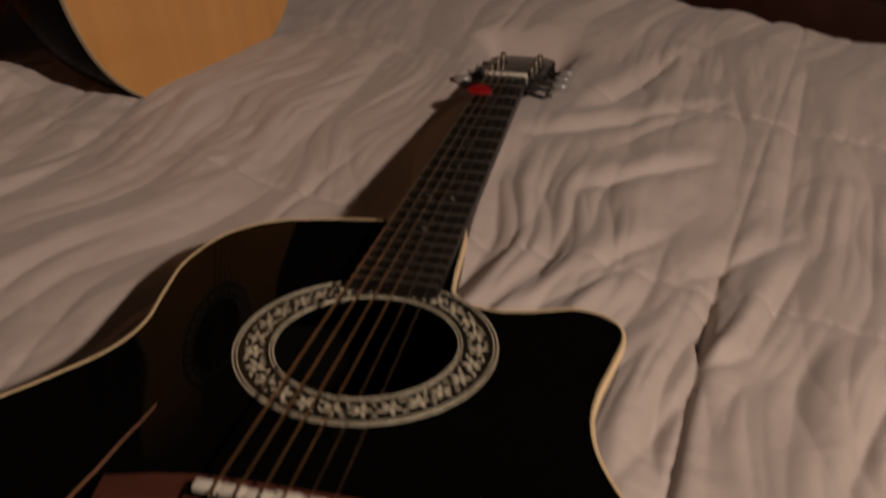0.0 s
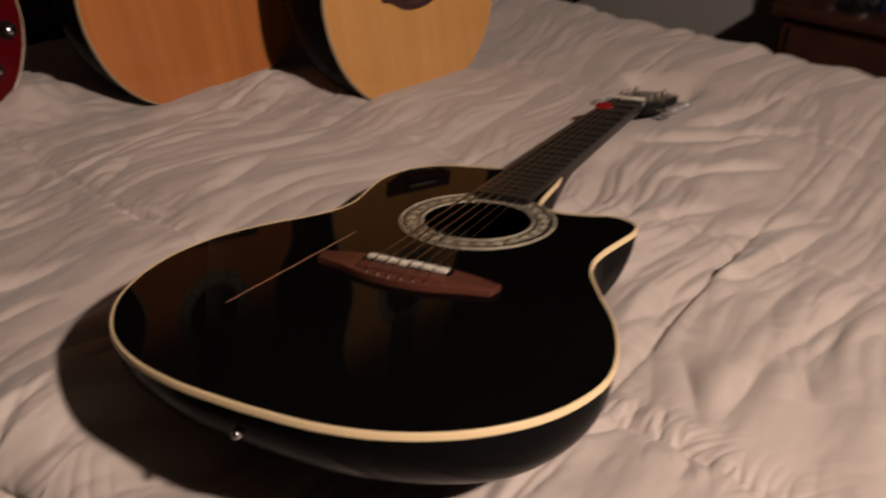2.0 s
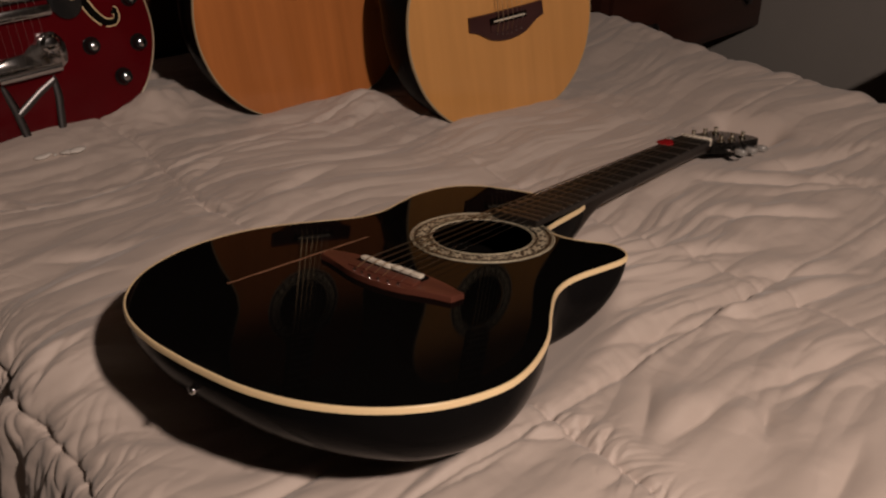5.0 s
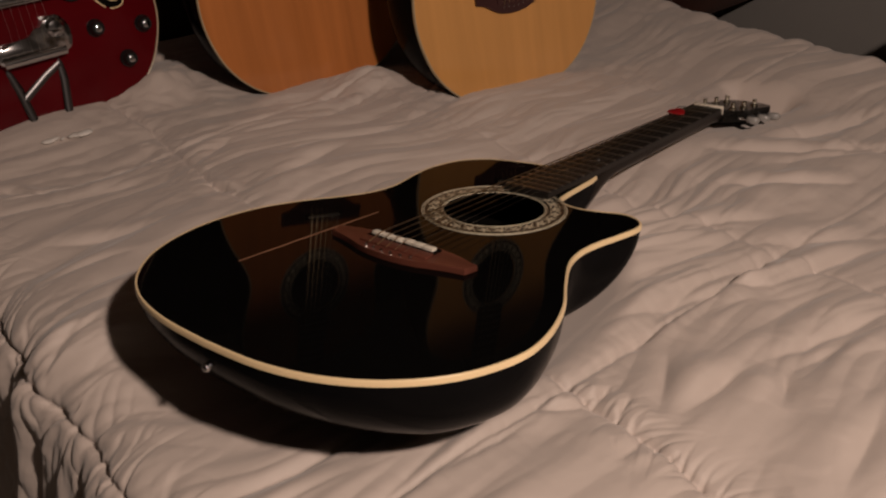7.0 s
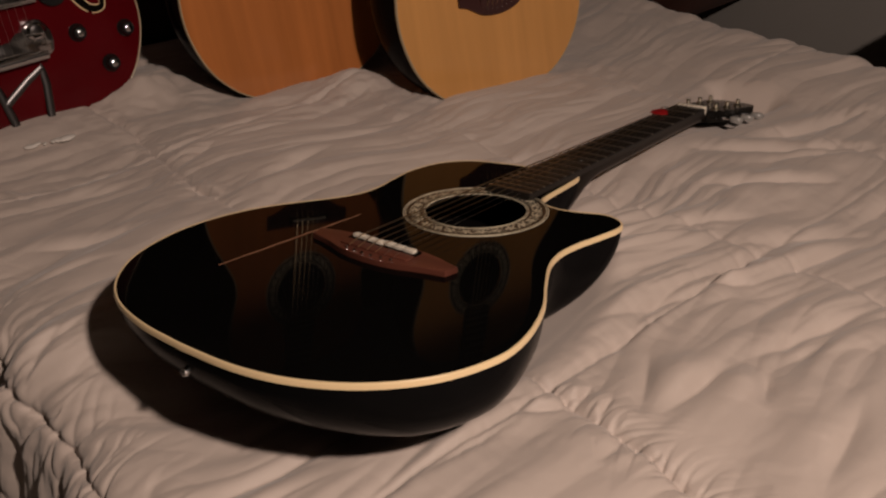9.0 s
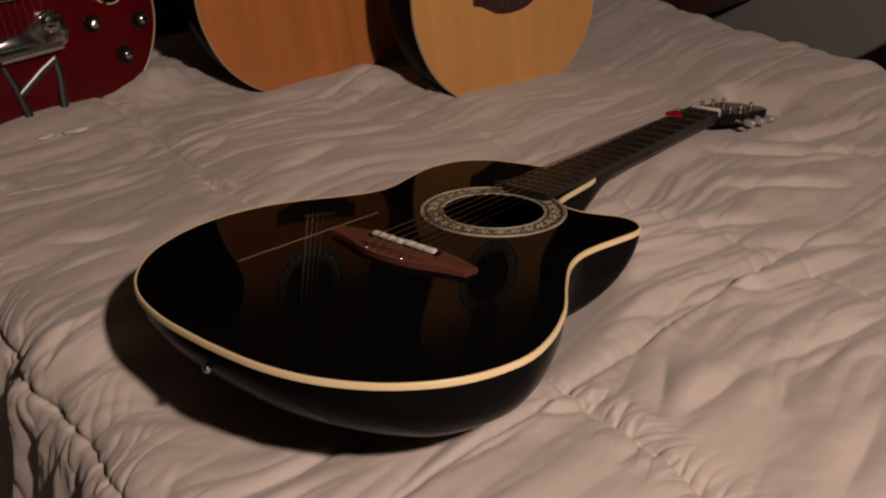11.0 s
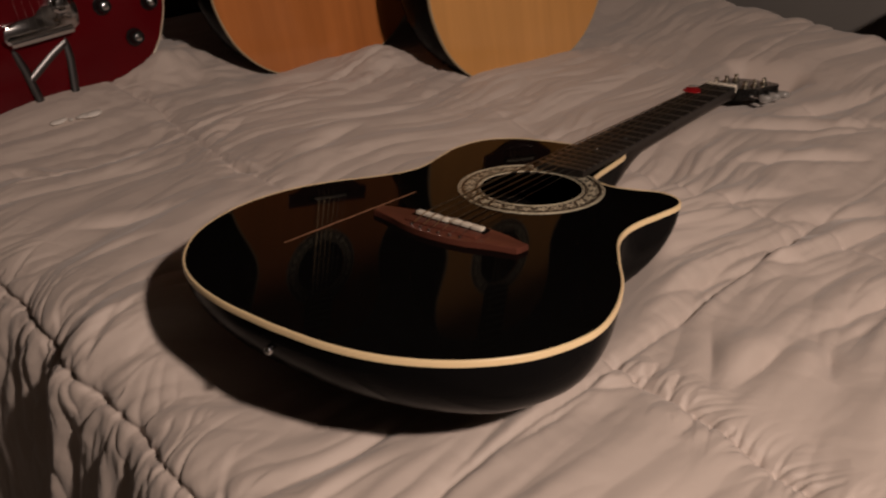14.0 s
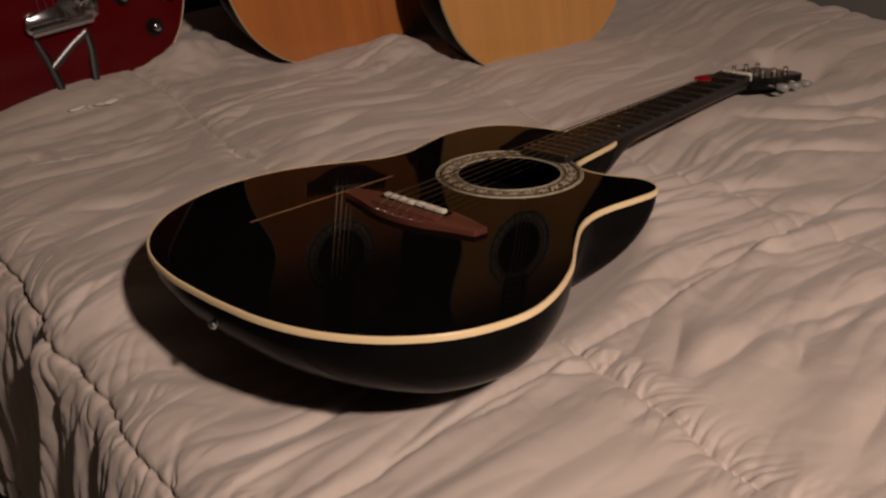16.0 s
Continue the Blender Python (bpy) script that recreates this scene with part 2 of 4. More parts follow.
def sway(u, v):
    """How far the long stitching lines stray."""
    inner = np.clip((u - BED_X0) / 0.2, 0, 1)
    drift = np.interp(v, (-0.12, 0.15, 0.40, 0.49, 0.63, 0.72), (-0.008, 0.020, 0.044, 0.036, 0.019, 0.041))
    return inner * drift + 0.0025 * perlin(v * 11, u * 4) + 0.010 * perlin(v * 3.1, u * 2.0 + 9) * np.clip((u - 0.2) / 0.1, 0, 1)


def crumple(u, v, f, seed):
    """Crushed cloth: sharp ridges and sharp valleys that cross, about -0.6 to 0.6."""
    wx = u * f + 0.7 * perlin(u * f * 0.55 + seed, v * f * 0.55)
    wy = v * f + 0.7 * perlin(u * f * 0.55, v * f * 0.55 + seed + 7)
    return np.abs(perlin(wx * 0.9 + 0.5 * wy + seed, wy * 0.9 - 0.4 * wx)) - np.abs(perlin(wx * 0.5 - 0.9 * wy, wy * 0.6 + 0.8 * wx + seed))


def valleys(n, wide):
    """Narrow notches along the zero lines of a noise."""
    return np.clip(1 - np.abs(n) / wide, 0, 1) ** 1.5


def relief(u, v):
    """Height of the puffed, creased comforter over its flat lie: rounded tops, sharp valleys."""
    wu = u + sway(u, v)
    calm = np.clip((np.abs(v - SEAM_V) - 0.05) / 0.15, 0.1, 1)
    wv = v - np.interp(u, (0.0, 0.4), (0.002, 0.021)) + calm * (0.014 * perlin(u * 3.3 + 5, v * 2.0) + 0.004 * perlin(u * 12, v * 4 + 3))
    du = np.abs((wu - SEAM_U + STITCH / 2) % STITCH - STITCH / 2)
    dv = np.abs((wv - SEAM_V + STITCH / 2) % STITCH - STITCH / 2)
    # fainter where the padding bridges the stitching
    fu = np.clip(0.75 + 0.9 * perlin(u * 2.7 + 3, v * 2.2), 0.35, 1)
    fu = np.where(u < 0.2, np.maximum(fu, 0.8), fu) * (1 - 0.7 * np.clip((u - 0.20) / 0.15, 0, 1))
    upper = np.clip((v - 0.20) / 0.12, 0, 1) * np.clip((u + 0.20) / 0.10, 0, 1)
    edge = np.clip((-0.16 - u) / 0.06, 0, 1)
    fv = np.clip(0.70 + 0.9 * perlin(u * 2.1, v * 2.9 + 7), 0.2, 1)
    fv = np.maximum(fv * (1 - edge), 0.5 * edge)
    fv = np.maximum(fv, np.exp(-((v - SEAM_V) / 0.1) ** 2) * np.clip((0.45 - u) / 0.1, 0, 1)) * (1 - 0.6 * np.clip((u - 0.38) / 0.15, 0, 1))
    h = -0.006 * fu * (1 - 0.6 * upper) * np.exp(-du / 0.030) - 0.006 * fu * (1 - 0.5 * upper) * np.exp(-(du / 0.0045) ** 1.5)
    h += -0.004 * fv * np.exp(-dv / 0.030) - 0.0055 * fv * np.exp(-(dv / 0.004) ** 1.5)
    # gathers that run out from the stitching, each fading at its own distance
    reach = 0.022 + 0.030 * edge + 0.030 * np.clip(perlin(v * 17, u * 2 + 40) + 0.2, 0, 1)
    g1 = np.abs(perlin(v * 30 + 1.5 * perlin(u * 9, v * 9), u * 6)) + 0.5 * np.abs(perlin(v * 62 + 3, u * 16))
    g2 = np.abs(perlin(u * 26 + 1.5 * perlin(u * 8, v * 8 + 4), v * 7)) + 0.5 * np.abs(perlin(u * 55, v * 15 + 5))
    h += 0.014 * fu * (1 - 0.65 * upper) * (1 - 0.68 * edge) * np.exp(-du / reach) * (g1 - 0.3) + 0.005 * fv * np.exp(-dv / 0.040) * (g2 - 0.3)
    # short sharp tucks at the thread
    slant = v + 0.35 * np.abs(wu - SEAM_U - STITCH) * np.sign(perlin(v * 23, 0 * v + 5))
    near = np.exp(-((u - 0.06) / 0.10) ** 2) * np.clip((-0.14 - v) / 0.04, 0, 1)
    h -= (0.0025 + 0.0042 * near + 0.0030 * edge) * fu * np.exp(-du / (0.014 + 0.026 * edge)) * valleys(perlin(slant * (47 + 30 * near - 10 * edge) + 2 * perlin(u * 11, v * 11), u * 9), 0.20)
    # loose crushing along the upper stitching
    h += upper * np.exp(-(du / 0.075) ** 2) * (0.006 * crumple(u, v, 9, 3) + 0.0028 * crumple(u, v, 24, 9))
    # long tension folds across the bed
    turn = (0.60 * perlin(u * 1.4 + 11, v * 1.7) + 0.22 * perlin(u * 3.7, v * 3.9 + 2)) * (1 - 0.75 * np.clip((u - 0.25) / 0.25, 0, 1))
    s, c = np.sin(turn), np.cos(turn)
    a, b = u * c + v * s, -u * s + v * c
    b = b + 0.055 * perlin(u * 2.6, v * 3.0 + 8) + 0.012 * perlin(u * 8, v * 8 + 1)
    n1 = np.abs(perlin(a * 1.9 + 4, b * 10.5))
    n2 = np.abs(perlin(a * 3.6, b * 21 + 6))
    n3 = np.abs(perlin(a * 8 + 1, b * 44))
    mask = np.clip(0.75 + 0.9 * perlin(u * 2.6 + 20, v * 2.6), 0.25, 1.25)
    m2 = np.clip(0.6 + 1.2 * perlin(u * 4.1 + 2, v * 4.4 + 30), 0.10, 1.3)
    far = 1 - 0.42 * np.clip((u - 0.55) / 0.2, 0, 1)
    open_cloth = np.clip((0.30 - u) / 0.2, 0, 1) * np.clip((-0.16 - v) / 0.05, 0, 1)
    mask, m2 = mask * far * (1 - 0.35 * upper - 0.35 * open_cloth), m2 * far * (1 - 0.4 * open_cloth) * (1 - 0.45 * np.clip((v - 0.15) / 0.1, 0, 1) * np.clip((0.5 - u) / 0.1, 0, 1))
    h += 0.038 * (np.minimum(n1, 0.36) - 0.2) * mask + 0.021 * (n2 - 0.2) * m2 + 0.009 * (n3 - 0.2) * m2
    # small slack wrinkles all over, in patches
    m3 = np.clip(0.45 + 1.1 * perlin(u * 5.3 + 50, v * 5.1), 0.12, 1.1)
    h += m3 * (0.0034 * crumple(u, v, 12, 21) + 0.0010 * crumple(u, v, 36, 33))
    # single long creases, each with a lip on one side
    for x0, y0, x1, y1, deep, wide in SEAM_CREASES + OPEN_CREASES + FAR_CREASES:
        ln = math.hypot(x1 - x0, y1 - y0)
        tx, ty = (x1 - x0) / ln, (y1 - y0) / ln
        al, ac = (u - x0) * tx + (v - y0) * ty, -(u - x0) * ty + (v - y0) * tx
        ac = ac + min(0.5 * wide, ln * 0.08) * perlin(al * 9 + x0 * 9, y0 * 9 + 0 * al)
        ends = min(0.07, ln * 0.45)
        env = np.clip(al / ends, 0, 1) * np.clip((ln - al) / ends, 0, 1)
        h += env * deep * (0.7 * np.exp(-((ac - 2.6 * wide) / (2.6 * wide)) ** 2) - np.exp(-(np.abs(ac) / wide) ** 1.4) + 0.3 * np.exp(-((ac + 0.03) / 0.022) ** 2))
    # heaps of cloth between the standing guitars, and a soft roll beside the black one
    for x0, y0, r, up in ((0.375, 0.56, 0.045, 0.024), (0.105, 0.735, 0.045, 0.022), (0.30, 0.585, 0.07, 0.006), (-0.06, 0.70, 0.09, 0.010), (-0.180, 0.22, 0.10, 0.027)):
        h += up * np.exp(-(((u - x0) / r) ** 2 + ((v - y0) / (r * 0.8)) ** 2))
    # crushed where it is bunched against the standing guitars
    bunch = np.exp(-(((u - 0.14) / 0.12) ** 2 + ((v - 0.72) / 0.12) ** 2)) + 0.7 * np.exp(-(((u - 0.34) / 0.10) ** 2 + ((v - 0.56) / 0.05) ** 2))
    h += bunch * (0.010 * crumple(u, v, 12, 60) + 0.005 * crumple(u, v, 28, 70))
    # a few broad rolls
    h += 0.018 * perlin(u * 3.0, v * 4.3 + 13)
    return h


def pressed(x, y, z):
    """The cloth gives way under the guitar."""
    inv = np.array(GUITAR.inverted())
    gx = inv[0, 0] * x + inv[0, 1] * y + inv[0, 2] * z + inv[0, 3]
    gy = inv[1, 0] * x + inv[1, 1] * y + inv[1, 2] * z + inv[1, 3]
    up = np.array(GUITAR)[2]
    # bowl: a flattened, squarish ellipsoid
    q = (np.abs(gx / 0.205) ** 2.4 + np.abs((gy - 0.03) / np.where(gy > 0.03, 0.285, 0.250)) ** 2.4) ** (1 / 2.4)
    bowl = -0.116 * np.sqrt(np.clip(1 - np.clip(q, 0, 0.97) ** 2, 0, 1))
    bowl = bowl + np.clip(q - 0.97, 0, 9) * 0.30
    cap = up[0] * gx + up[1] * gy + up[2] * (bowl - 0.004) + up[3]
    z = smin(z, cap, 0.012)
    # neck and head
    nz = -0.0165 - np.clip(gy - 0.645, 0, 0.2) * 0.13
    dist = np.sqrt(np.clip(np.abs(gx) - 0.034, 0, 9) ** 2 + np.clip(gy - 0.83, 0, 9) ** 2)
    capn = up[0] * gx * 0 + up[1] * gy + up[2] * (nz - 0.004) + up[3] + dist * 1.1 + np.clip(0.45 - gy, 0, 9) * 1.5
    return smin(z, capn, 0.012)


def build_comforter():
    # finer where the camera comes close
    width, drop, rad, start = BED_X1 - BED_X0, 0.40, 0.07, 0.06
    steep = math.pi / 2 - 0.16
    us = np.concatenate([np.arange(-drop, -0.16, 0.004), np.arange(-0.16, 0.80, 0.0016), np.arange(0.80, 1.35, 0.0028), np.arange(1.35, width + drop, 0.008)])
    vs = np.concatenate([np.arange(BED_Y0 - 0.35, -0.42, 0.008), np.arange(-0.42, 0.62, 0.0017), np.arange(0.62, 0.80, 0.0024), np.arange(0.80, BED_Y1 + 0.004, 0.006)])
    U, V = np.meshgrid(us, vs, indexing="ij")
    # lie of the cloth across the bed: flat, a rounded edge, a hang that flares outwards
    def lie(d):
        """d: way past where it begins to bend; gives offset outwards, drop, and the turn of the normal."""
        th = np.clip(d / rad, 0, steep)
        rest = np.clip(d - rad * steep, 0, 9)
        return rad * np.sin(th) + rest * math.cos(steep), rad * (1 - np.cos(th)) + rest * math.sin(steep), th
    dl, dr = np.clip(start - U, 0, 9), np.clip(U - width + 0.015, 0, 9)
    ol, zl, tl = lie(dl)
    orr, zr, tr = lie(dr)
    X = BED_X0 + np.clip(U, start, width - 0.015) - ol - 0.004 * np.clip(dl / start, 0, 1) + orr
    Z = lie_z(BED_X0 + np.clip(U, 0, width)) - zl - zr
    NX = -np.sin(tl) + np.sin(tr)
    NZ = np.cos(tl) * np.cos(tr)
    df = np.clip(BED_Y0 - V, 0, 9)
    of, zf, tf = lie(df)
    Y = np.where(V < BED_Y0, BED_Y0 - of, V)
    Z = Z - zf
    H = relief(U + BED_X0, V)
    hang = np.clip((dl + dr - start) / 0.12, 0, 1) * np.where(dl > 0, 0.6, 1)
    H = H + hang * 0.009 * perlin(V * 13 + 2 * perlin(U * 3, V * 3), U * 2.2)
    side = np.clip((dl - start) / 0.05, 0, 1)
    H = H + side * (0.015 * (np.abs(perlin(V * 34 + 1.5 * perlin(U * 5, V * 6), U * 4 + 3)) - 0.2) + 0.005 * crumple(U * 0.3, V, 30, 80))
    # a soft sag of the mattress and a puffed border past the edge stitching
    H = H - 0.004 * np.cos((V + 0.2) * 3.0)
    X = X + NX * H
    Z = Z + NZ * H
    flat = (dl + dr + df) <= start
    Zp = pressed(X, Y, Z)
    Z = np.where(flat, Zp, Z)
    nu, nv = U.shape
    co = np.stack([X, Y, Z], -1).reshape(-1, 3)
    idx = np.arange(nu * nv).reshape(nu, nv)
    quads = np.stack([idx[:-1, :-1], idx[1:, :-1], idx[1:, 1:], idx[:-1, 1:]], -1).reshape(-1, 4)
    me = bpy.data.meshes.new("comforter")
    me.vertices.add(len(co))
    me.vertices.foreach_set("co", co.ravel())
    me.loops.add(quads.size)
    me.loops.foreach_set("vertex_index", quads.ravel().astype(np.int32))
    me.polygons.add(len(quads))
    me.polygons.foreach_set("loop_start", np.arange(0, quads.size, 4, dtype=np.int32))
    me.polygons.foreach_set("use_smooth", np.ones(len(quads), dtype=bool))
    me.update(calc_edges=True)
    me.validate()
    me.materials.append(FABRIC)
    return tagged(new("comforter", me), "crumpled beige box-stitched comforter spread over the bed", "comforter")


comforter = build_comforter()


def build_seams():
    """The stitched lines of the boxes, cords half sunk in the cloth."""
    def cord(us, vs):
        h = relief(us, vs) - 0.004 * np.cos((vs + 0.2) * 3.0)
        bend = np.clip(np.maximum(BED_X0 + 0.06 - us, us - BED_X1 + 0.015), 0, 0.06)
        z = pressed(us, vs, lie_z(us) + h * np.cos(bend / 0.07) - 0.07 * (1 - np.cos(bend / 0.07))) - 0.0013
        us = us + np.where(us < 0, bend - 0.07 * np.sin(bend / 0.07) - 0.004 * bend / 0.06 - h * np.sin(bend / 0.07), 0)
        bm = bmesh.new()
        tube(bm, list(zip(us, vs, z)), 0.0009, 4)
        part("seam", bm, FABRIC, comforter)
    t = np.linspace(BED_Y0 + 0.01, BED_Y1 - 0.02, 330)
    for k in range(4):
        u = np.full_like(t, SEAM_U + k * STITCH)
        for _ in range(4):
            u = SEAM_U + k * STITCH - sway(u, t)
        cord(np.maximum(u, BED_X0 + 0.001), t)
    t = np.linspace(BED_X0 + 0.005, BED_X1 - 0.005, 220)
    for k in range(-2, 4):
        v = np.full_like(t, SEAM_V + k * STITCH)
        for _ in range(4):
            calm = np.clip((np.abs(v - SEAM_V) - 0.05) / 0.15, 0.1, 1)
            v = SEAM_V + k * STITCH + np.interp(t, (0.0, 0.4), (0.002, 0.021)) - calm * (0.014 * perlin(t * 3.3 + 5, v * 2.0) + 0.004 * perlin(t * 12, v * 4 + 3))
        cord(t, v)


build_seams()


def build_bed():
    bed = thing("bed", pose((BED_X0 + BED_X1) / 2, 0, 0), "dark wooden bed with a plain panel headboard", "bed")
    w = BED_X1 - BED_X0
    bm = bmesh.new()
    box(bm, (0, (BED_Y0 + BED_Y1) / 2, 0.39), (w - 0.03, BED_Y1 - BED_Y0 - 0.03, 0.18), 0.04)
    part("mattress", bm, SHEET, bed)
    bm = bmesh.new()
    box(bm, (0, (BED_Y0 + BED_Y1) / 2, 0.22), (w - 0.08, BED_Y1 - BED_Y0 - 0.06, 0.18), 0.01)
    part("box_spring", bm, SHEET, bed)
    bm = bmesh.new()
    box(bm, (0, 1.03, 0.62), (w + 0.06, 0.05, 0.96), 0.012)
    part("headboard", bm, MAHOG, bed)
    for sx in (-1, 1):
        for y in (BED_Y0 + 0.12, BED_Y1 - 0.12):
            bm = bmesh.new()
            lathe(bm, [(0.025, 0), (0.03, 0.02), (0.03, 0.13)], pose(sx * (w / 2 - 0.1), y, 0))
            part("leg", bm, MAHOG, bed)
    return bed


build_bed()


# ---- guitars: local x across, y along the neck from the saddle, z out of the top ----
BASS_SIDE = [(0.0, -0.218), (0.055, -0.214), (0.105, -0.201), (0.145, -0.176), (0.177, -0.137), (0.195, -0.090), (0.200, -0.045),
             (0.193, 0.002), (0.1755, 0.042), (0.1535, 0.076), (0.137, 0.106), (0.132, 0.136), (0.138, 0.172), (0.143, 0.212),
             (0.134, 0.255), (0.109, 0.282), (0.074, 0.294), (0.045, 0.300), (0.026, 0.302)]
CUT_SIDE = [(0.0, -0.218), (0.055, -0.216), (0.103, -0.204), (0.146, -0.179), (0.179, -0.142), (0.196, -0.096), (0.194, -0.055),
            (0.178, -0.008), (0.155, 0.032), (0.136, 0.068), (0.129, 0.096), (0.130, 0.122), (0.136, 0.152), (0.1405, 0.178),
            (0.1375, 0.194), (0.125, 0.205), (0.108, 0.208), (0.085, 0.200), (0.064, 0.196), (0.047, 0.200), (0.036, 0.211)]
HOLE_Y, HOLE_R, RING_R = 0.1425, 0.0512, 0.0728
SCALE_LEN = 0.645


def outline(cutaway):
    left = smooth_line([(-x, y) for x, y in BASS_SIDE], 5)
    if cutaway:
        right = smooth_line(CUT_SIDE, 5) + [(0.0335, 0.230), (0.0315, 0.258), (0.0295, 0.285), (0.0265, 0.300)]
    else:
        right = smooth_line(BASS_SIDE, 5)
    return right + left[::-1][:-1]


def shrink(loop, d):
    """Moves the outline inwards by d."""
    n, out = len(loop), []
    for k in range(n):
        a, b = Vector(loop[k - 1]), Vector(loop[(k + 1) % n])
        t = (b - a).normalized()
        out.append((loop[k][0] - t.y * d, loop[k][1] + t.x * d))
    return out


def circle(r, y0, n=64):
    return [(r * math.cos(2 * math.pi * k / n), y0 + r * math.sin(2 * math.pi * k / n)) for k in range(n)]


def holed_plate(bm, loop, hole, z0, z1):
    rims = []
    for z in (z1, z0):
        es = []
        for lp in (loop, hole):
            vs = [bm.verts.new((x, y, z)) for x, y in lp]
            es += [bm.edges.new((vs[k], vs[(k + 1) % len(vs)])) for k in range(len(vs))]
            rims.append(vs)
        bmesh.ops.triangle_fill(bm, edges=es, use_beauty=True)
    for a, b in ((rims[0], rims[2]), (rims[1], rims[3])):
        for k in range(len(a)):
            bm.faces.new((a[k], a[(k + 1) % len(a)], b[(k + 1) % len(a)], b[k]))
    return bm


def ring(bm, r0, r1, z0, z1, y0, n=72):
    rows = [[bm.verts.new((r * math.cos(2 * math.pi * k / n), y0 + r * math.sin(2 * math.pi * k / n), z)) for k in range(n)]
            for r, z in ((r0, z0), (r0, z1), (r1, z1), (r1, z0))]
    for i in range(4):
        a, b = rows[i], rows[(i + 1) % 4]
        for k in range(n):
            bm.faces.new((a[k], a[(k + 1) % n], b[(k + 1) % n], b[k]))
    return bm


def board_half(y):
    """Half width of the fingerboard."""
    return 0.0215 + (SCALE_LEN - y) / SCALE_LEN * 0.0095


def board_z(y):
    return 0.0062 + 0.0045 * y


BRIDGES = {
    "tapered": ([(0.0, 0.0165), (0.020, 0.0165), (0.038, 0.0160), (0.058, 0.0125), (0.0810, 0.0070), (0.0785, -0.0075), (0.062, -0.0105), (0.047, -0.0150),
                 (0.034, -0.0195), (0.018, -0.0225), (0.0, -0.0235)], 0.0055),
    "keeled": ([(0.0, 0.018), (0.040, 0.018), (0.080, 0.019), (0.081, -0.004), (0.066, -0.008), (0.052, -0.016), (0.032, -0.026), (0.0, -0.030)], 0.0050),
}


def acoustic(name, m, top_mat, label, cutaway=False, size=1.0, bridge_y=0.0, bridge_kind="keeled", depth=0.112, edge_mat=None,
             fine=False, full=0.80, edge=0.0046, group=""):
    """A bowl-backed steel-string guitar with all its parts."""
    g = thing(name, m @ Matrix.Scale(size, 4), label, "guitar", group)
    loop = outline(cutaway)
    hole = circle(HOLE_R, HOLE_Y)
    inner = shrink(loop, 0.0022)
    bm = bmesh.new()
    holed_plate(bm, inner, hole, -0.003, 0.0)
    part("soundboard", bm, top_mat, g, smooth=False)
    # binding: a band round the edge, a little proud and eased on top
    bm = bmesh.new()
    rows = [[bm.verts.new((x, y, z)) for x, y in lp] for lp, z in
            ((shrink(loop, 0.0024), -0.0004), (shrink(loop, 0.0022), 0.0004), (shrink(loop, 0.0007), 0.0004), (loop, -0.0006), (loop, -edge), (shrink(loop, 0.0024), -edge))]
    n = len(loop)
    for i in range(len(rows)):
        a, b = rows[i], rows[(i + 1) % len(rows)]
        for k in range(n):
            bm.faces.new((a[k], a[(k + 1) % n], b[(k + 1) % n], b[k]))
    part("binding", bm, edge_mat or CREAM, g, "pale edge binding")
    # bowl
    bm = bmesh.new()
    rows, steps = [], 14
    for i in range(steps + 1):
        phi = (i / steps) * math.pi / 2
        z = -edge - (depth - edge) * math.sin(phi) ** 1.12
        ring_vs = []
        for x, y in shrink(loop, 0.001):
            # the flanks stand steeper than the tail
            flank = min(max((abs(x) - 0.09) / 0.075, 0), 1)
            f = max(math.cos(phi) ** (full * (1 - 0.52 * flank)), 0.02)
            cx, cy = 0.0, 0.035
            taper = 1.0 - 0.30 * min(max((y - 0.02) / 0.28, 0), 1) - 0.22 * flank * min(max((0.06 - y) / 0.08, 0), 1)
            ring_vs.append(bm.verts.new((cx + (x - cx) * f, cy + (y - cy) * f, -edge + (z + edge) * (taper + (1 - taper) * (1 - f)))))
        rows.append(ring_vs)
    for a, b in zip(rows, rows[1:]):
        for k in range(n):
            bm.faces.new((a[k], a[(k + 1) % n], b[(k + 1) % n], b[k]))
    bm.faces.new(rows[-1])
    part("bowl_back", bm, BLACK_BOWL, g, "black moulded bowl back")
    # added liner in near-black: the shade inside the bowl put into its colour
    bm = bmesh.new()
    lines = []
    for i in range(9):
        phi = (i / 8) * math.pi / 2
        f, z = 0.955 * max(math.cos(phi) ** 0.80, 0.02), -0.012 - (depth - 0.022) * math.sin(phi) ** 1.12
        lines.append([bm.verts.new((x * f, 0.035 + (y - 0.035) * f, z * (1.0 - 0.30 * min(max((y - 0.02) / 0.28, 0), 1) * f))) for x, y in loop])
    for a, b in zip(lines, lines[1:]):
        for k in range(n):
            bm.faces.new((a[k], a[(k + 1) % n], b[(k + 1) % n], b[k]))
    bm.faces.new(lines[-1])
    part("bowl_shade_liner", bm, HOLLOW_SHADE, g, "added near-black liner that paints the shade inside the bowl")
    # rosette
    bm = bmesh.new()
    ring(bm, HOLE_R, RING_R, -0.0005, 0.0004, HOLE_Y)
    rosette = part("rosette", bm, ROSE_DARK, g, "dark ring inlaid with pale leaves")
    for r0, r1 in ((HOLE_R - 0.0003, HOLE_R + 0.0005), (HOLE_R + 0.0016, HOLE_R + 0.0022), (RING_R - 0.0024, RING_R - 0.0017), (RING_R - 0.0004, RING_R + 0.0004)):
        bm = bmesh.new()
        ring(bm, r0, r1, 0.0, 0.0007, HOLE_Y)
        part("ring_line", bm, ROSE_LEAF, rosette)
    bm = bmesh.new()
    rr = random.Random(3)
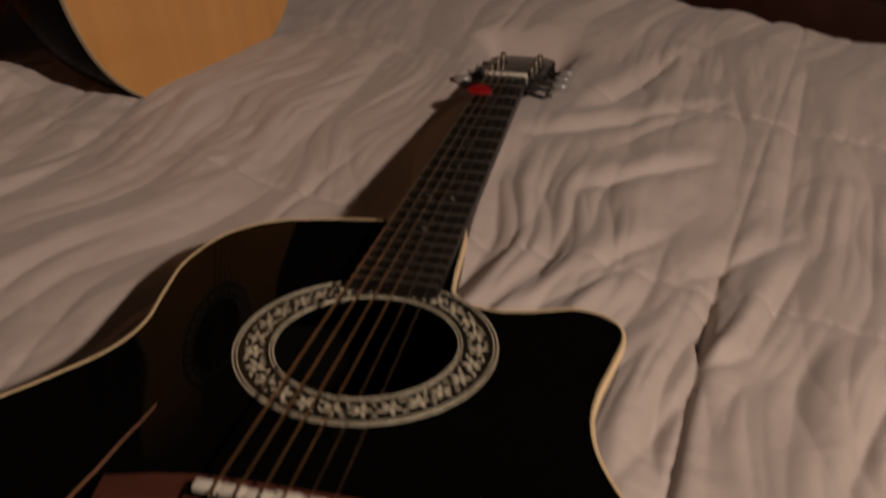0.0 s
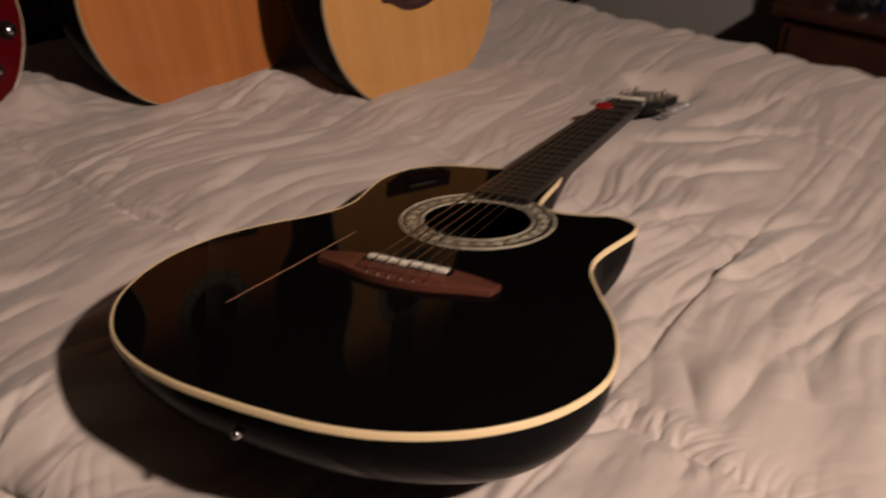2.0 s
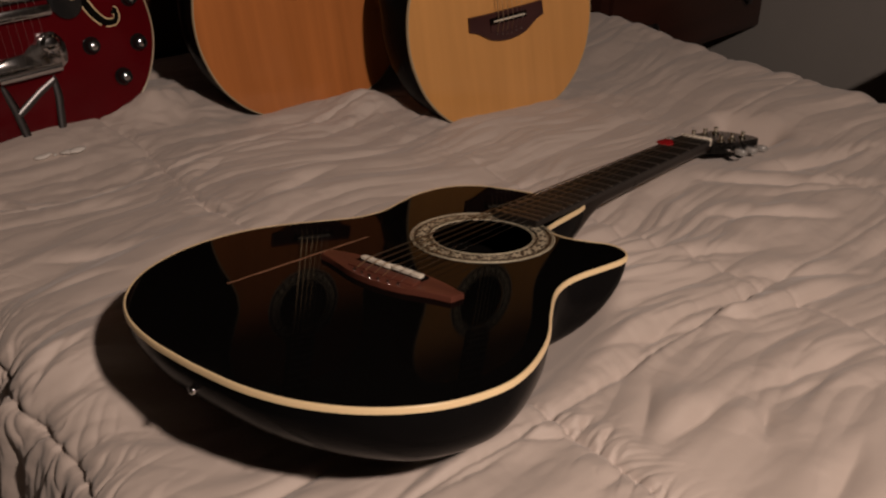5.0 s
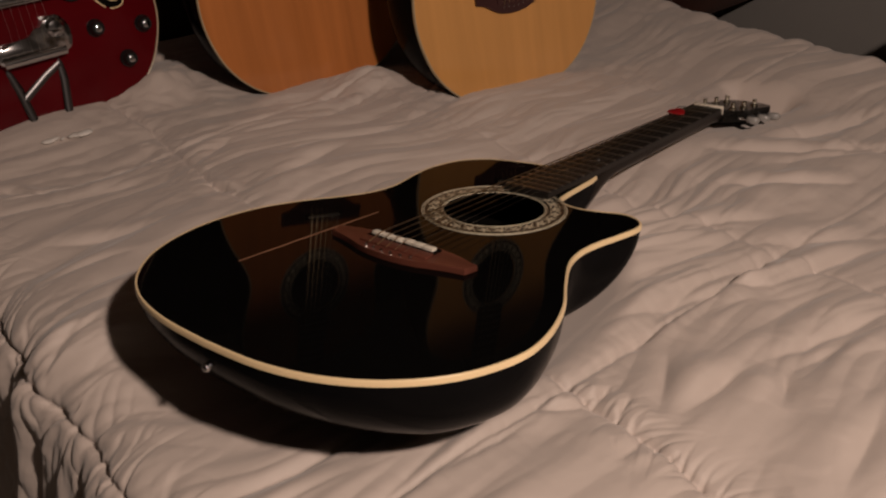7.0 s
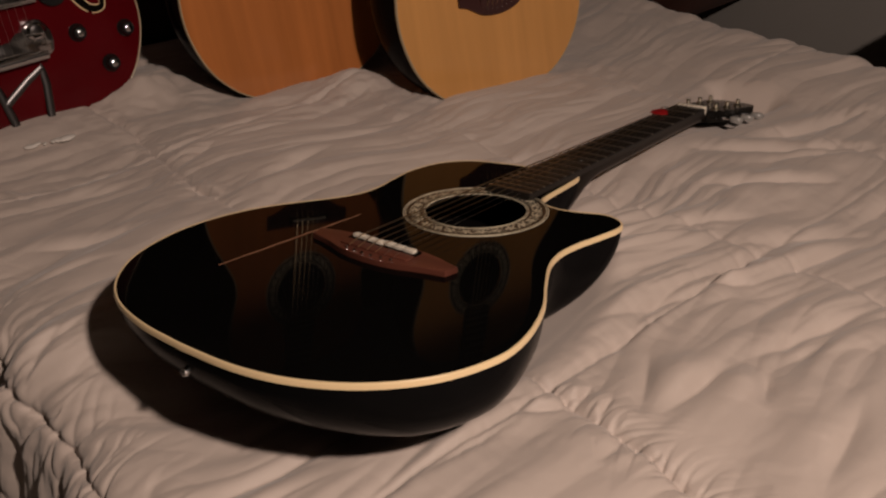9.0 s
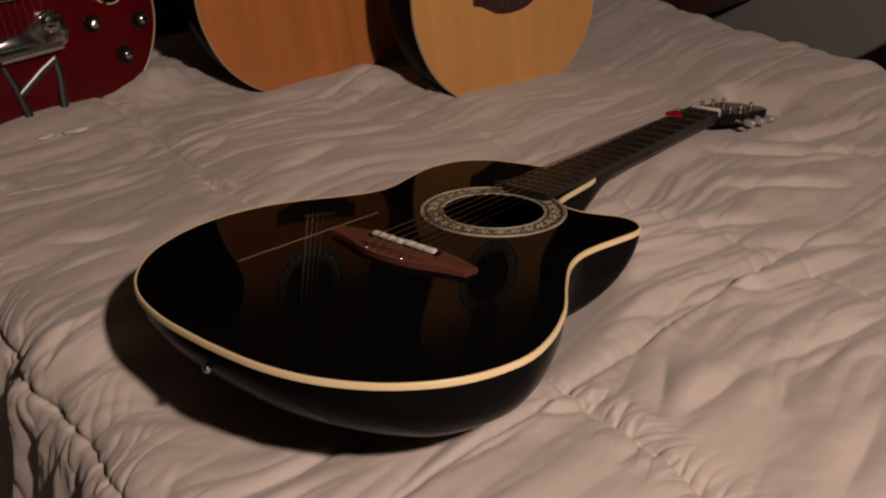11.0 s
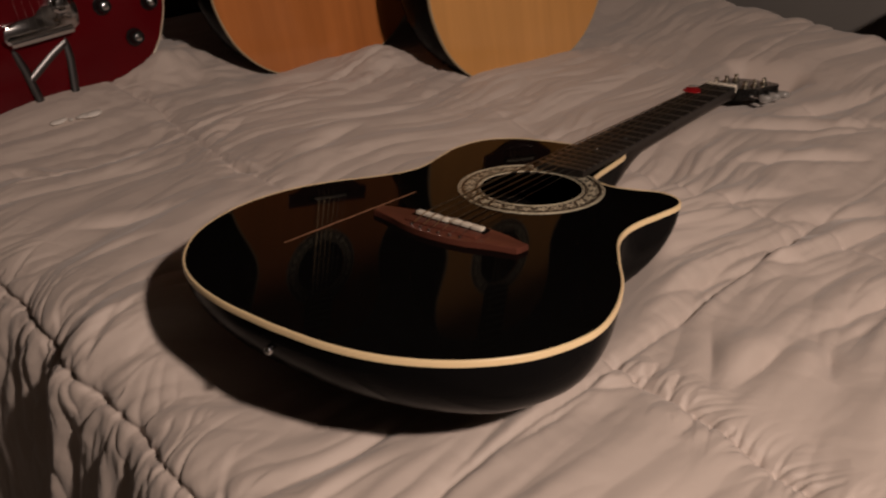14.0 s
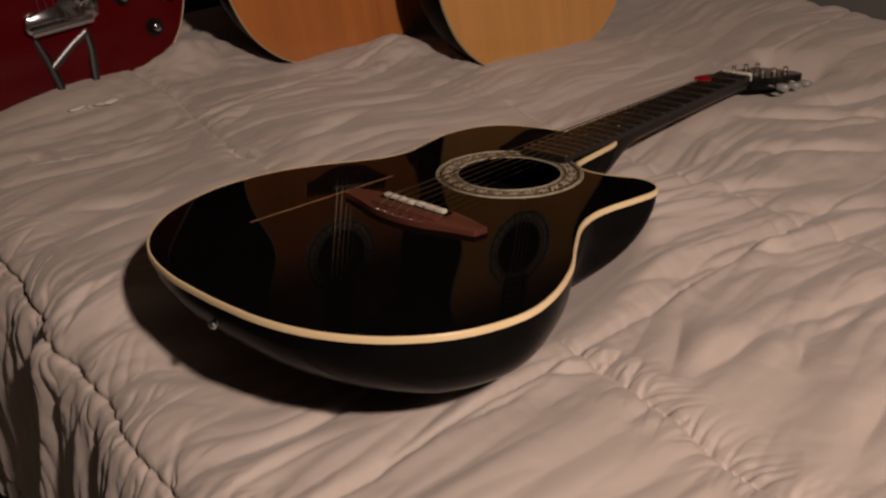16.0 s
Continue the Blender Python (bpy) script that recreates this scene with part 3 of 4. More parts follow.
    count, mid = 26, (HOLE_R + RING_R) / 2 - 0.0005

    def leaf(cx, cy, turn, ln, wd):
        c, s = math.cos(turn), math.sin(turn)
        bm.faces.new([bm.verts.new((cx + c * p - s * q, cy + s * p + c * q, 0.00065)) for p, q in
                      ((-ln, 0), (-ln * 0.3, wd), (ln * 0.4, wd * 0.8), (ln, 0), (ln * 0.4, -wd * 0.8), (-ln * 0.3, -wd))])
    for k in range(count):
        base = 2 * math.pi * (k + 0.5) / count
        spin = rr.uniform(0, 1.2)
        # a five-petalled flower, then sprigs towards the next one
        for j in range(5):
            t = spin + 2 * math.pi * j / 5
            leaf(mid * math.cos(base) + 0.0034 * math.cos(t), HOLE_Y + mid * math.sin(base) + 0.0034 * math.sin(t), t, 0.0031 * rr.uniform(0.85, 1.15), 0.0014)
        for j, (off, rad) in enumerate(((0.100, 0.0050), (0.120, -0.0046), (0.150, 0.0015))):
            ang = base + off + rr.uniform(-0.01, 0.01)
            r = mid + rad * rr.uniform(0.85, 1.0)
            leaf(r * math.cos(ang), HOLE_Y + r * math.sin(ang), ang + rr.uniform(0.4, 2.6), rr.uniform(0.0018, 0.0028), 0.0009)
    part("leaf_inlay", bm, ROSE_LEAF, rosette, smooth=False)
    # bridge
    half, hgt = BRIDGES[bridge_kind]
    wood = ROSEWOOD if fine else DARK_ROSE
    right = half[:4] + smooth_line(half[3:], 3)[1:] if bridge_kind == "keeled" else half
    bl = right + [(-x, y) for x, y in right[::-1][1:-1]]
    bm = bmesh.new()
    slab(bm, [(x, y + bridge_y) for x, y in bl], 0.0, hgt, 0.0015)
    bridge = part("bridge", bm, wood, g, "reddish-brown wooden bridge" if fine else "dark brown wooden bridge")
    bm = bmesh.new()
    box(bm, (0, bridge_y - 0.0015, hgt + 0.0008), (0.078, 0.020, 0.0024), 0.0009)
    part("bridge_deck", bm, wood, bridge)
    bm = bmesh.new()
    box(bm, (0.0, bridge_y + 0.005, hgt + 0.0016), (0.079, 0.0105, 0.0016))
    part("saddle_slot", bm, HOLLOW_SHADE, bridge)
    if fine:
        for k in range(6):
            bm = bmesh.new()
            x = -0.0305 + 0.0122 * k
            box(bm, (x, bridge_y + 0.0055 - 0.0006 * (k % 3), hgt + 0.0034), (0.0119, 0.0060, 0.0036), 0.0006)
            part("saddle", bm, BONE, bridge, "white saddle piece under one string")
    else:
        bm = bmesh.new()
        box(bm, (0.0, bridge_y + 0.005, hgt + 0.004), (0.066, 0.0022, 0.005), 0.0006)
        part("saddle", bm, BONE, bridge, "white saddle")
    sz = hgt + (0.0058 if fine else 0.0075)
    for k in range(6):
        xs, xn = -0.0262 + 0.01048 * k, -0.0175 + 0.007 * k
        r = (0.00072, 0.00062, 0.00052, 0.00040, 0.00022, 0.00018)[k]
        bm = bmesh.new()
        tube(bm, [(xs, bridge_y - 0.013, hgt + 0.0015), (xs, bridge_y + 0.0025, sz), (xs, bridge_y + 0.0085, sz), (xn, SCALE_LEN, board_z(SCALE_LEN) + 0.0022),
                  (xn * 1.25, SCALE_LEN + 0.035, -0.001)], r, 5)
        part("string", bm, BRONZE if k < 4 else STEEL, g)
        bm = bmesh.new()
        bmesh.ops.create_icosphere(bm, subdivisions=1, radius=0.0018, matrix=pose(xs, bridge_y - 0.0165 - 0.0014 * (2.5 - abs(k - 2.5)), hgt + 0.0006))
        part("string_end", bm, CHROME, bridge)
    # fingerboard with frets
    y0, y1 = 0.198, SCALE_LEN - 0.002
    bm = bmesh.new()
    corners = [(-board_half(y0), y0), (board_half(y0), y0), (board_half(y1), y1), (-board_half(y1), y1)]
    lo = [bm.verts.new((x, y, 0.0006 if y < 0.3 else 0.002)) for x, y in corners]
    hi = [bm.verts.new((x * 0.985, y, board_z(y))) for x, y in corners]
    for k in range(4):
        bm.faces.new((lo[k], lo[(k + 1) % 4], hi[(k + 1) % 4], hi[k]))
    bm.faces.new(lo[::-1])
    bm.faces.new(hi)
    bmesh.ops.bevel(bm, geom=[e for e in bm.edges if all(v in hi for v in e.verts)], offset=0.001, segments=2, affect="EDGES")
    board = part("fingerboard", bm, EBONY, g, "dark fingerboard with pale inlays")
    for k in range(1, 21):
        y = SCALE_LEN * 2 ** (-k / 12)
        bm = bmesh.new()
        box(bm, (0, y, board_z(y) + 0.0003), (board_half(y) * 1.94, 0.0024, 0.0014), 0.0005)
        part("fret", bm, FRETM, board)
    for k in (3, 5, 7, 9, 12, 15):
        y = SCALE_LEN * (2 ** (-k / 12) + 2 ** (-(k - 1) / 12)) / 2
        for x in ((-0.009, 0.009) if k == 12 else (0,)):
            bm = bmesh.new()
            slab(bm, [(x + 0.0019, y), (x, y + 0.0025), (x - 0.0019, y), (x, y - 0.0025)], board_z(y) - 0.0004, board_z(y) + 0.0002)
            part("inlay", bm, PEARL, board)
    # neck, round at the back, thickening into the heel
    bm = bmesh.new()
    rows = []
    for y, d in ((0.262, 0.070), (0.285, 0.062), (0.305, 0.046), (0.325, 0.032), (0.350, 0.021), (0.45, 0.0175), (0.60, 0.0160), (0.638, 0.016), (0.652, 0.019)):
        w = board_half(y) * (1.0 if y > 0.3 else 0.92)
        rows.append([bm.verts.new((w * math.cos(math.pi * k / 12), y, 0.0022 - d * math.sin(math.pi * k / 12) ** 0.8)) for k in range(13)])
    for a, b in zip(rows, rows[1:]):
        for k in range(12):
            bm.faces.new((a[k], a[k + 1], b[k + 1], b[k]))
        bm.faces.new((a[12], a[0], b[0], b[12]))
    bm.faces.new(rows[0])
    bm.faces.new(rows[-1][::-1])
    part("neck", bm, NECKM, g, "dark lacquered neck")
    # nut
    bm = bmesh.new()
    box(bm, (0, SCALE_LEN + 0.0005, 0.006), (0.0435, 0.005, 0.0115), 0.001)
    part("nut", bm, BONE, g, "white nut")
    # head, tipped back
    tip = Matrix.Translation((0, 0.650, 0.004)) @ pose(0, 0, 0, -7)
    hs = smooth_line([(0.022, 0.0), (0.028, 0.020), (0.035, 0.048), (0.034, 0.100), (0.037, 0.135), (0.026, 0.154), (0.010, 0.162), (0.0, 0.158)], 4)
    hl = hs + [(-x, y) for x, y in hs[::-1][1:]]
    bm = bmesh.new()
    slab(bm, hl, -0.016, 0.0, 0.001)
    bm.transform(tip)
    head = part("headstock", bm, BLACK_HEAD, g, "black lacquered headstock")
    for sx in (-1, 1):
        for k in range(3):
            y = 0.032 + 0.040 * k
            bm = bmesh.new()
            lathe(bm, [(0.0055, 0.0), (0.0055, 0.002), (0.0030, 0.003), (0.0025, 0.0065), (0.0034, 0.0075), (0.0032, 0.009), (0.0016, 0.010)], tip @ Matrix.Translation((sx * 0.021, y, 0)), 12)
            post = part("tuning_post", bm, POST_METAL, head)
            bm = bmesh.new()
            tube(bm, [tip @ Vector((sx * 0.030, y, -0.010)), tip @ Vector((sx * 0.046, y, -0.010))], 0.0022, 8)
            part("tuner_shaft", bm, CHROME, post)
            bm = bmesh.new()
            lathe(bm, [(0.003, -0.0055), (0.0095, -0.0048), (0.0118, -0.001), (0.0118, 0.002), (0.0095, 0.0048), (0.003, 0.0055)], None, 14)
            bm.transform(tip @ Matrix.Translation((sx * 0.052, y, -0.010)) @ pose(0, 0, 0, 0, 0, 0) @ Matrix.Diagonal((0.85, 0.62, 0.85, 1)))
            part("tuner_button", bm, PEARL, post, "pearly tuner button")
    # strap button at the end of the bowl
    bm = bmesh.new()
    lathe(bm, [(0.0045, -0.006), (0.0030, 0.001), (0.0030, 0.006), (0.0065, 0.008), (0.0060, 0.0108), (0.0045, 0.0126), (0.0025, 0.0138), (0.0002, 0.0142)], Matrix.Translation((-0.006, -0.2085, -0.027)) @ pose(0, 0, 0, 82) @ Matrix.Scale(0.55, 4), 16)
    part("strap_button", bm, CHROME, g, "small chrome strap button")
    return g


black_guitar = acoustic("black_guitar", GUITAR, BLACK_TOP, "glossy black cutaway acoustic guitar lying face up on the comforter",
                        cutaway=True, bridge_kind="tapered", fine=True)


# a long raised split in the lacquer of the black top, bare wood showing
bm = bmesh.new()
split = [(-0.0955 + 0.00025 * math.sin(k * 0.9), -0.104 + 0.0053 * k) for k in range(33)]
rows = []
for k, (x, y) in enumerate(split):
    w = 0.00075 * math.sin(math.pi * (k + 0.6) / 33.2) ** 0.5
    x += 0.065 * (y + 0.02) + 0.0035
    rows.append([bm.verts.new(p) for p in ((x - w, y, -0.0002), (x - w * 0.3, y, 0.0007), (x + w * 0.6, y, 0.0006), (x + w, y, -0.0002))])
for a, b in zip(rows, rows[1:]):
    for k in range(3):
        bm.faces.new((a[k], a[k + 1], b[k + 1], b[k]))
part("split", bm, SPLIT_WOOD, black_guitar, "thin pale split along the top")


def build_pick():
    m = GUITAR @ pose(-0.014, 0.580, 0.0115, 3, -4, 62)
    bm = bmesh.new()
    lp = smooth_line([(0.0, -0.013), (0.009, -0.002), (0.0115, 0.008), (0.0, 0.0125), (-0.0115, 0.008), (-0.010, -0.002)], 4, True)
    slab(bm, lp, 0.0, 0.0011, 0.0003)
    bm.transform(m)
    return tagged(part("guitar_pick", bm, RED_PICK), "red plastic pick tucked under the strings", "guitar pick")


build_pick()


def standing(x, y, z, lean, yaw=0, roll=0):
    """Pose of a guitar on its end, leaning back, its top towards the foot of the bed."""
    return pose(x, y, z, 0, 0, yaw) @ pose(0, 0, 0, 90 - lean, 0, 0) @ pose(0, 0, 0, 0, 0, roll)


natural_guitar = acoustic("natural_guitar", standing(0.565, 0.457, 0.775, 10), NATURAL,
                          "natural pale spruce-top acoustic guitar standing upright on the bed", size=0.94, bridge_y=-0.048, depth=0.15, full=0.42, edge=0.0035, edge_mat=DULL_EDGE, group="guitars standing on the bed")
orange_guitar = acoustic("orange_guitar", standing(0.333, 0.650, 0.795, 10), ORANGE,
                         "aged orange spruce-top acoustic guitar standing upright on the bed", size=0.93, bridge_y=0.0, depth=0.15, full=0.42, edge=0.0035, edge_mat=DULL_EDGE, group="guitars standing on the bed")


def build_red_guitar():
    g = thing("red_guitar", standing(-0.06, 0.762, 0.815, 10), "cherry red hollow-body electric guitar with chrome vibrato standing on the bed", "guitar",
              "guitars standing on the bed")
    half = [(0.0, -0.215), (0.06, -0.211), (0.115, -0.194), (0.160, -0.158), (0.186, -0.105), (0.191, -0.055), (0.180, -0.005), (0.155, 0.045),
            (0.136, 0.090), (0.135, 0.130), (0.146, 0.175), (0.150, 0.215), (0.138, 0.252), (0.110, 0.268), (0.082, 0.255), (0.060, 0.228), (0.035, 0.205), (0.0, 0.20)]
    right = smooth_line(half, 5)
    loop = right + [(-x, y) for x, y in right[::-1][1:-1]]
    n = len(loop)
    # arched top
    bm = bmesh.new()
    rows = []
    for d, z in ((0.002, 0.0), (0.015, 0.0012), (0.035, 0.0045), (0.07, 0.010), (0.11, 0.013)):
        f = 1 - d / 0.19
        rows.append([bm.verts.new((x * f, (y - 0.0) * f, z)) for x, y in loop])
    for a, b in zip(rows, rows[1:]):
        for k in range(n):
            bm.faces.new((a[k], a[(k + 1) % n], b[(k + 1) % n], b[k]))
    c = bm.verts.new((0, 0, 0.014))
    for k in range(n):
        bm.faces.new((rows[-1][k], rows[-1][(k + 1) % n], c))
    part("arched_top", bm, RED_BODY, g)
    bm = bmesh.new()
    slab(bm, shrink(loop, 0.001), -0.045, -0.006)
    part("side_and_back", bm, RED_BODY, g)
    bm = bmesh.new()
    rows = [[bm.verts.new((x, y, z)) for x, y in lp] for lp, z in ((shrink(loop, 0.0028), 0.0), (shrink(loop, 0.001), 0.0008), (loop, -0.0005), (loop, -0.0065), (shrink(loop, 0.0028), -0.0065))]
    for i in range(5):
        a, b = rows[i], rows[(i + 1) % 5]
        for k in range(n):
            bm.faces.new((a[k], a[(k + 1) % n], b[(k + 1) % n], b[k]))
    part("binding", bm, DULL_EDGE, g, "cream edge binding")
    def zt(x, y):
        d = 0.19 * (1 - max(abs(x) / 0.19, 0.0 if y > -0.05 else (-0.0 - y) / 0.215))
        return 0.001 + 0.013 * min(max(d / 0.11, 0), 1)
    # control knobs
    for x, y in ((0.091, -0.082), (0.163, -0.028), (0.162, -0.092), (0.127, -0.134)):
        bm = bmesh.new()
        lathe(bm, [(0.0125, 0.0), (0.0125, 0.003), (0.0105, 0.005), (0.0095, 0.013), (0.0085, 0.0155), (0.0, 0.016)][:5], Matrix.Translation((x, y, zt(x, y) - 0.002)), 24)
        knob = part("control_knob", bm, BLACK_PLASTIC, g, "black knob with a chrome cap")
        bm = bmesh.new()
        lathe(bm, [(0.0050, 0.0), (0.0050, 0.0014), (0.0032, 0.0022)], Matrix.Translation((x, y, zt(x, y) + 0.0134)), 18)
        part("knob_cap", bm, CHROME, knob)
    # f-holes: pale rimmed slots with round ends; near-black strips paint the openings' shade
    for sx in (1, -1):
        path = smooth_line([(0.085, 0.085), (0.092, 0.060), (0.086, 0.035), (0.088, 0.005), (0.100, -0.030), (0.117, -0.053), (0.134, -0.056), (0.139, -0.046), (0.134, -0.040)], 5)
        for extra, mt, nm, dz in ((0.0021, CREAM, "f_hole_edge", 0.0002), (0.0, HOLLOW_SHADE, "f_hole", 0.0007)):
            bm = bmesh.new()
            rows = []
            cnt = len(path)
            for i, p in enumerate(path):
                a, b = Vector(path[max(i - 1, 0)]), Vector(path[min(i + 1, cnt - 1)])
                t = (b - a).normalized()
                q = i / (cnt - 1)
                w = 0.0022 + 0.0030 * math.sin(math.pi * q) ** 1.5 + (0.0026 if q > 0.92 or q < 0.06 else 0) + extra * 0.8
                z = zt(p[0], p[1]) + dz
                rows.append([bm.verts.new((sx * (p[0] - t.y * s * w), p[1] + t.x * s * w, z + dy)) for s, dy in ((-1, -0.001), (-1, 0.0006), (1, 0.0006), (1, -0.001))])
            for a, b in zip(rows, rows[1:]):
                for k in range(4):
                    bm.faces.new((a[k], a[(k + 1) % 4], b[(k + 1) % 4], b[k]))
            bm.faces.new(rows[0])
            bm.faces.new(rows[-1][::-1])
            part(nm, bm, mt, g)
    # dark scratch guard with a toggle
    bm = bmesh.new()
    slab(bm, smooth_line([(0.046, 0.0), (0.052, -0.028), (0.068, -0.040), (0.086, -0.034), (0.092, -0.008), (0.088, 0.10), (0.060, 0.13), (0.046, 0.10)], 4, True), 0.010, 0.0195, 0.001)
    guard = part("scratch_guard", bm, BLACK_PLASTIC, g, "black scratch guard")
    bm = bmesh.new()
    lathe(bm, [(0.0045, 0.0), (0.0045, 0.002), (0.002, 0.003)], Matrix.Translation((0.079, -0.012, 0.0195)), 14)
    part("screw", bm, CREAM, guard)
    # pickups
    for y in (0.013, 0.105):
        bm = bmesh.new()
        box(bm, (0, y, 0.0175), (0.088, 0.042, 0.012), 0.002)
        pk = part("pickup_surround", bm, BLACK_PLASTIC, g, "black pickup surround")
        bm = bmesh.new()
        box(bm, (0, y, 0.0250), (0.070, 0.036, 0.010), 0.002)
        part("pickup_cover", bm, CHROME, pk, "chrome pickup cover")
        for k in range(6):
            bm = bmesh.new()
            lathe(bm, [(0.0026, 0.0), (0.0026, 0.0012), (0.0012, 0.0016)], Matrix.Translation((-0.026 + 0.0104 * k, y - 0.008, 0.030)), 8)
            part("pole_screw", bm, PEWTER, pk)
    # bridge
    bm = bmesh.new()
    box(bm, (-0.002, -0.022, 0.020), (0.098, 0.015, 0.016), 0.003)
    part("bridge", bm, CHROME, g, "chrome bridge bar")
    # vibrato: rocker, arm, forked tail
    bm = bmesh.new()
    prof = smooth_line([(-0.044, -0.078), (-0.043, -0.104), (0.034, -0.102), (0.050, -0.090), (0.050, -0.062), (0.036, -0.050), (0.022, -0.053), (0.004, -0.070)], 5, True)
    slab(bm, prof, 0.014, 0.029, 0.005)
    rocker = part("vibrato_rocker", bm, CHROME, g, "chrome vibrato tailpiece")
    bm = bmesh.new()
    tube(bm, [(-0.044, -0.100, 0.024), (0.040, -0.098, 0.024)], 0.0075, 12)
    part("roller_bar", bm, CHROME, rocker)
    bm = bmesh.new()
    lathe(bm, [(0.013, 0.0), (0.013, 0.004), (0.009, 0.009), (0.004, 0.010)], Matrix.Translation((0.032, -0.066, 0.028)), 18)
    part("arm_pivot", bm, CHROME, rocker)
    for pts in ([(-0.040, -0.108, 0.018), (-0.032, -0.140, 0.014), (-0.026, -0.180, 0.008), (-0.024, -0.214, 0.004)],
                [(0.030, -0.106, 0.018), (0.030, -0.140, 0.014), (0.024, -0.180, 0.008), (0.020, -0.214, 0.004)],
                [(0.030, -0.116, 0.018), (0.008, -0.128, 0.016), (-0.014, -0.143, 0.014), (-0.030, -0.154, 0.012)]):
        bm = bmesh.new()
        tube(bm, pts, 0.0055, 8)
        for vert in bm.verts:
            vert.co.z = 0.010 - (vert.co.y + 0.16) * 0.12 + (vert.co.z - 0.010 + (vert.co.y + 0.16) * 0.12) * 0.4
        part("tail_strut", bm, PEWTER, rocker)
    bm = bmesh.new()
    box(bm, (0.002, -0.2125, -0.004), (0.056, 0.007, 0.02), 0.002)
    part("tail_hinge", bm, CHROME, rocker)
    # neck
    bm = bmesh.new()
    box(bm, (0, 0.405, 0.006), (0.050, 0.43, 0.024), 0.008)
    part("neck", bm, NECKM, g, "dark lacquered neck")
    bm = bmesh.new()
    box(bm, (0, 0.385, 0.0225), (0.050, 0.47, 0.007), 0.001)
    part("fingerboard", bm, EBONY, g)
    bm = bmesh.new()
    box(bm, (0, 0.70, 0.004), (0.075, 0.17, 0.015), 0.006)
    part("headstock", bm, BLACK_PLASTIC, g)
    for k in range(6):
        bm = bmesh.new()
        x = -0.026 + 0.0104 * k
        tube(bm, [(x, -0.095, 0.030), (x, -0.022, 0.0300), (x * 0.7, 0.62, 0.0285)], 0.00016, 5)
        part("string", bm, STEEL, g)
    # end pin
    bm = bmesh.new()
    lathe(bm, [(0.006, 0.0), (0.004, 0.004), (0.004, 0.010), (0.009, 0.012), (0.008, 0.016)], Matrix.Translation((0.150, -0.165, -0.022)) @ pose(0, 0, 0, 90, 0, 0) @ pose(0, 0, 0, 0, 35, 0), 14)
    part("end_pin", bm, BLACK_PLASTIC, g)
    return g


build_red_guitar()


# ---- far side of the room ----
def build_cabinet():
    c = thing("cabinet", pose(1.555, 0.83, 0), "dark reddish-brown wooden cabinet on short legs beside the bed", "cabinet")
    bm = bmesh.new()
    box(bm, (0, 0.22, 0.82), (0.66, 0.44, 0.90), 0.006)
    part("body", bm, MAHOG, c)
    for k in range(3):
        bm = bmesh.new()
        box(bm, (0, -0.006, 0.52 + 0.285 * k), (0.61, 0.018, 0.265), 0.005)
        dr = part("drawer", bm, MAHOG, c)
        for x in (-0.17, 0.21):
            bm = bmesh.new()
            lathe(bm, [(0.006, 0), (0.006, 0.012), (0.013, 0.016), (0.011, 0.024), (0.004, 0.026)], Matrix.Translation((x, -0.014, 0.47 + 0.285 * k)) @ pose(0, 0, 0, 90), 14)
            part("knob", bm, PEWTER, dr, "small metal knob")
    for x in (-0.28, 0.28):
        for y in (0.20, 0.40):
            bm = bmesh.new()
            box(bm, (x, y, 0.186), (0.045, 0.045, 0.372), 0.004)
            part("leg", bm, MAHOG, c)
    return c


build_cabinet()


def build_side_table():
    s = thing("side_table", pose(1.695, -0.087, 0), "dark reddish-brown wooden side table on the far side of the bed", "table")
    bm = bmesh.new()
    box(bm, (0, 0, 0.517), (0.40, 0.66, 0.026), 0.006)
    part("tabletop", bm, MAHOG, s)
    bm = bmesh.new()
    box(bm, (0.01, 0, 0.305), (0.36, 0.62, 0.396), 0.004)
    part("body", bm, MAHOG, s)
    for z in (0.215, 0.40):
        bm = bmesh.new()
        box(bm, (-0.176, 0, z), (0.016, 0.58, 0.165), 0.004)
        dr = part("drawer", bm, MAHOG, s)
        bm = bmesh.new()
        lathe(bm, [(0.006, 0), (0.006, 0.012), (0.013, 0.016), (0.011, 0.024), (0.004, 0.026)], Matrix.Translation((-0.184, 0, z)) @ pose(0, 0, 0, 0, -90), 14)
        part("knob", bm, PEWTER, dr)
    for x in (-0.14, 0.16):
        for y in (-0.27, 0.27):
            bm = bmesh.new()
            box(bm, (x, y, 0.054), (0.05, 0.05, 0.108), 0.006)
            part("leg", bm, MAHOG, s)
    return s


build_side_table()


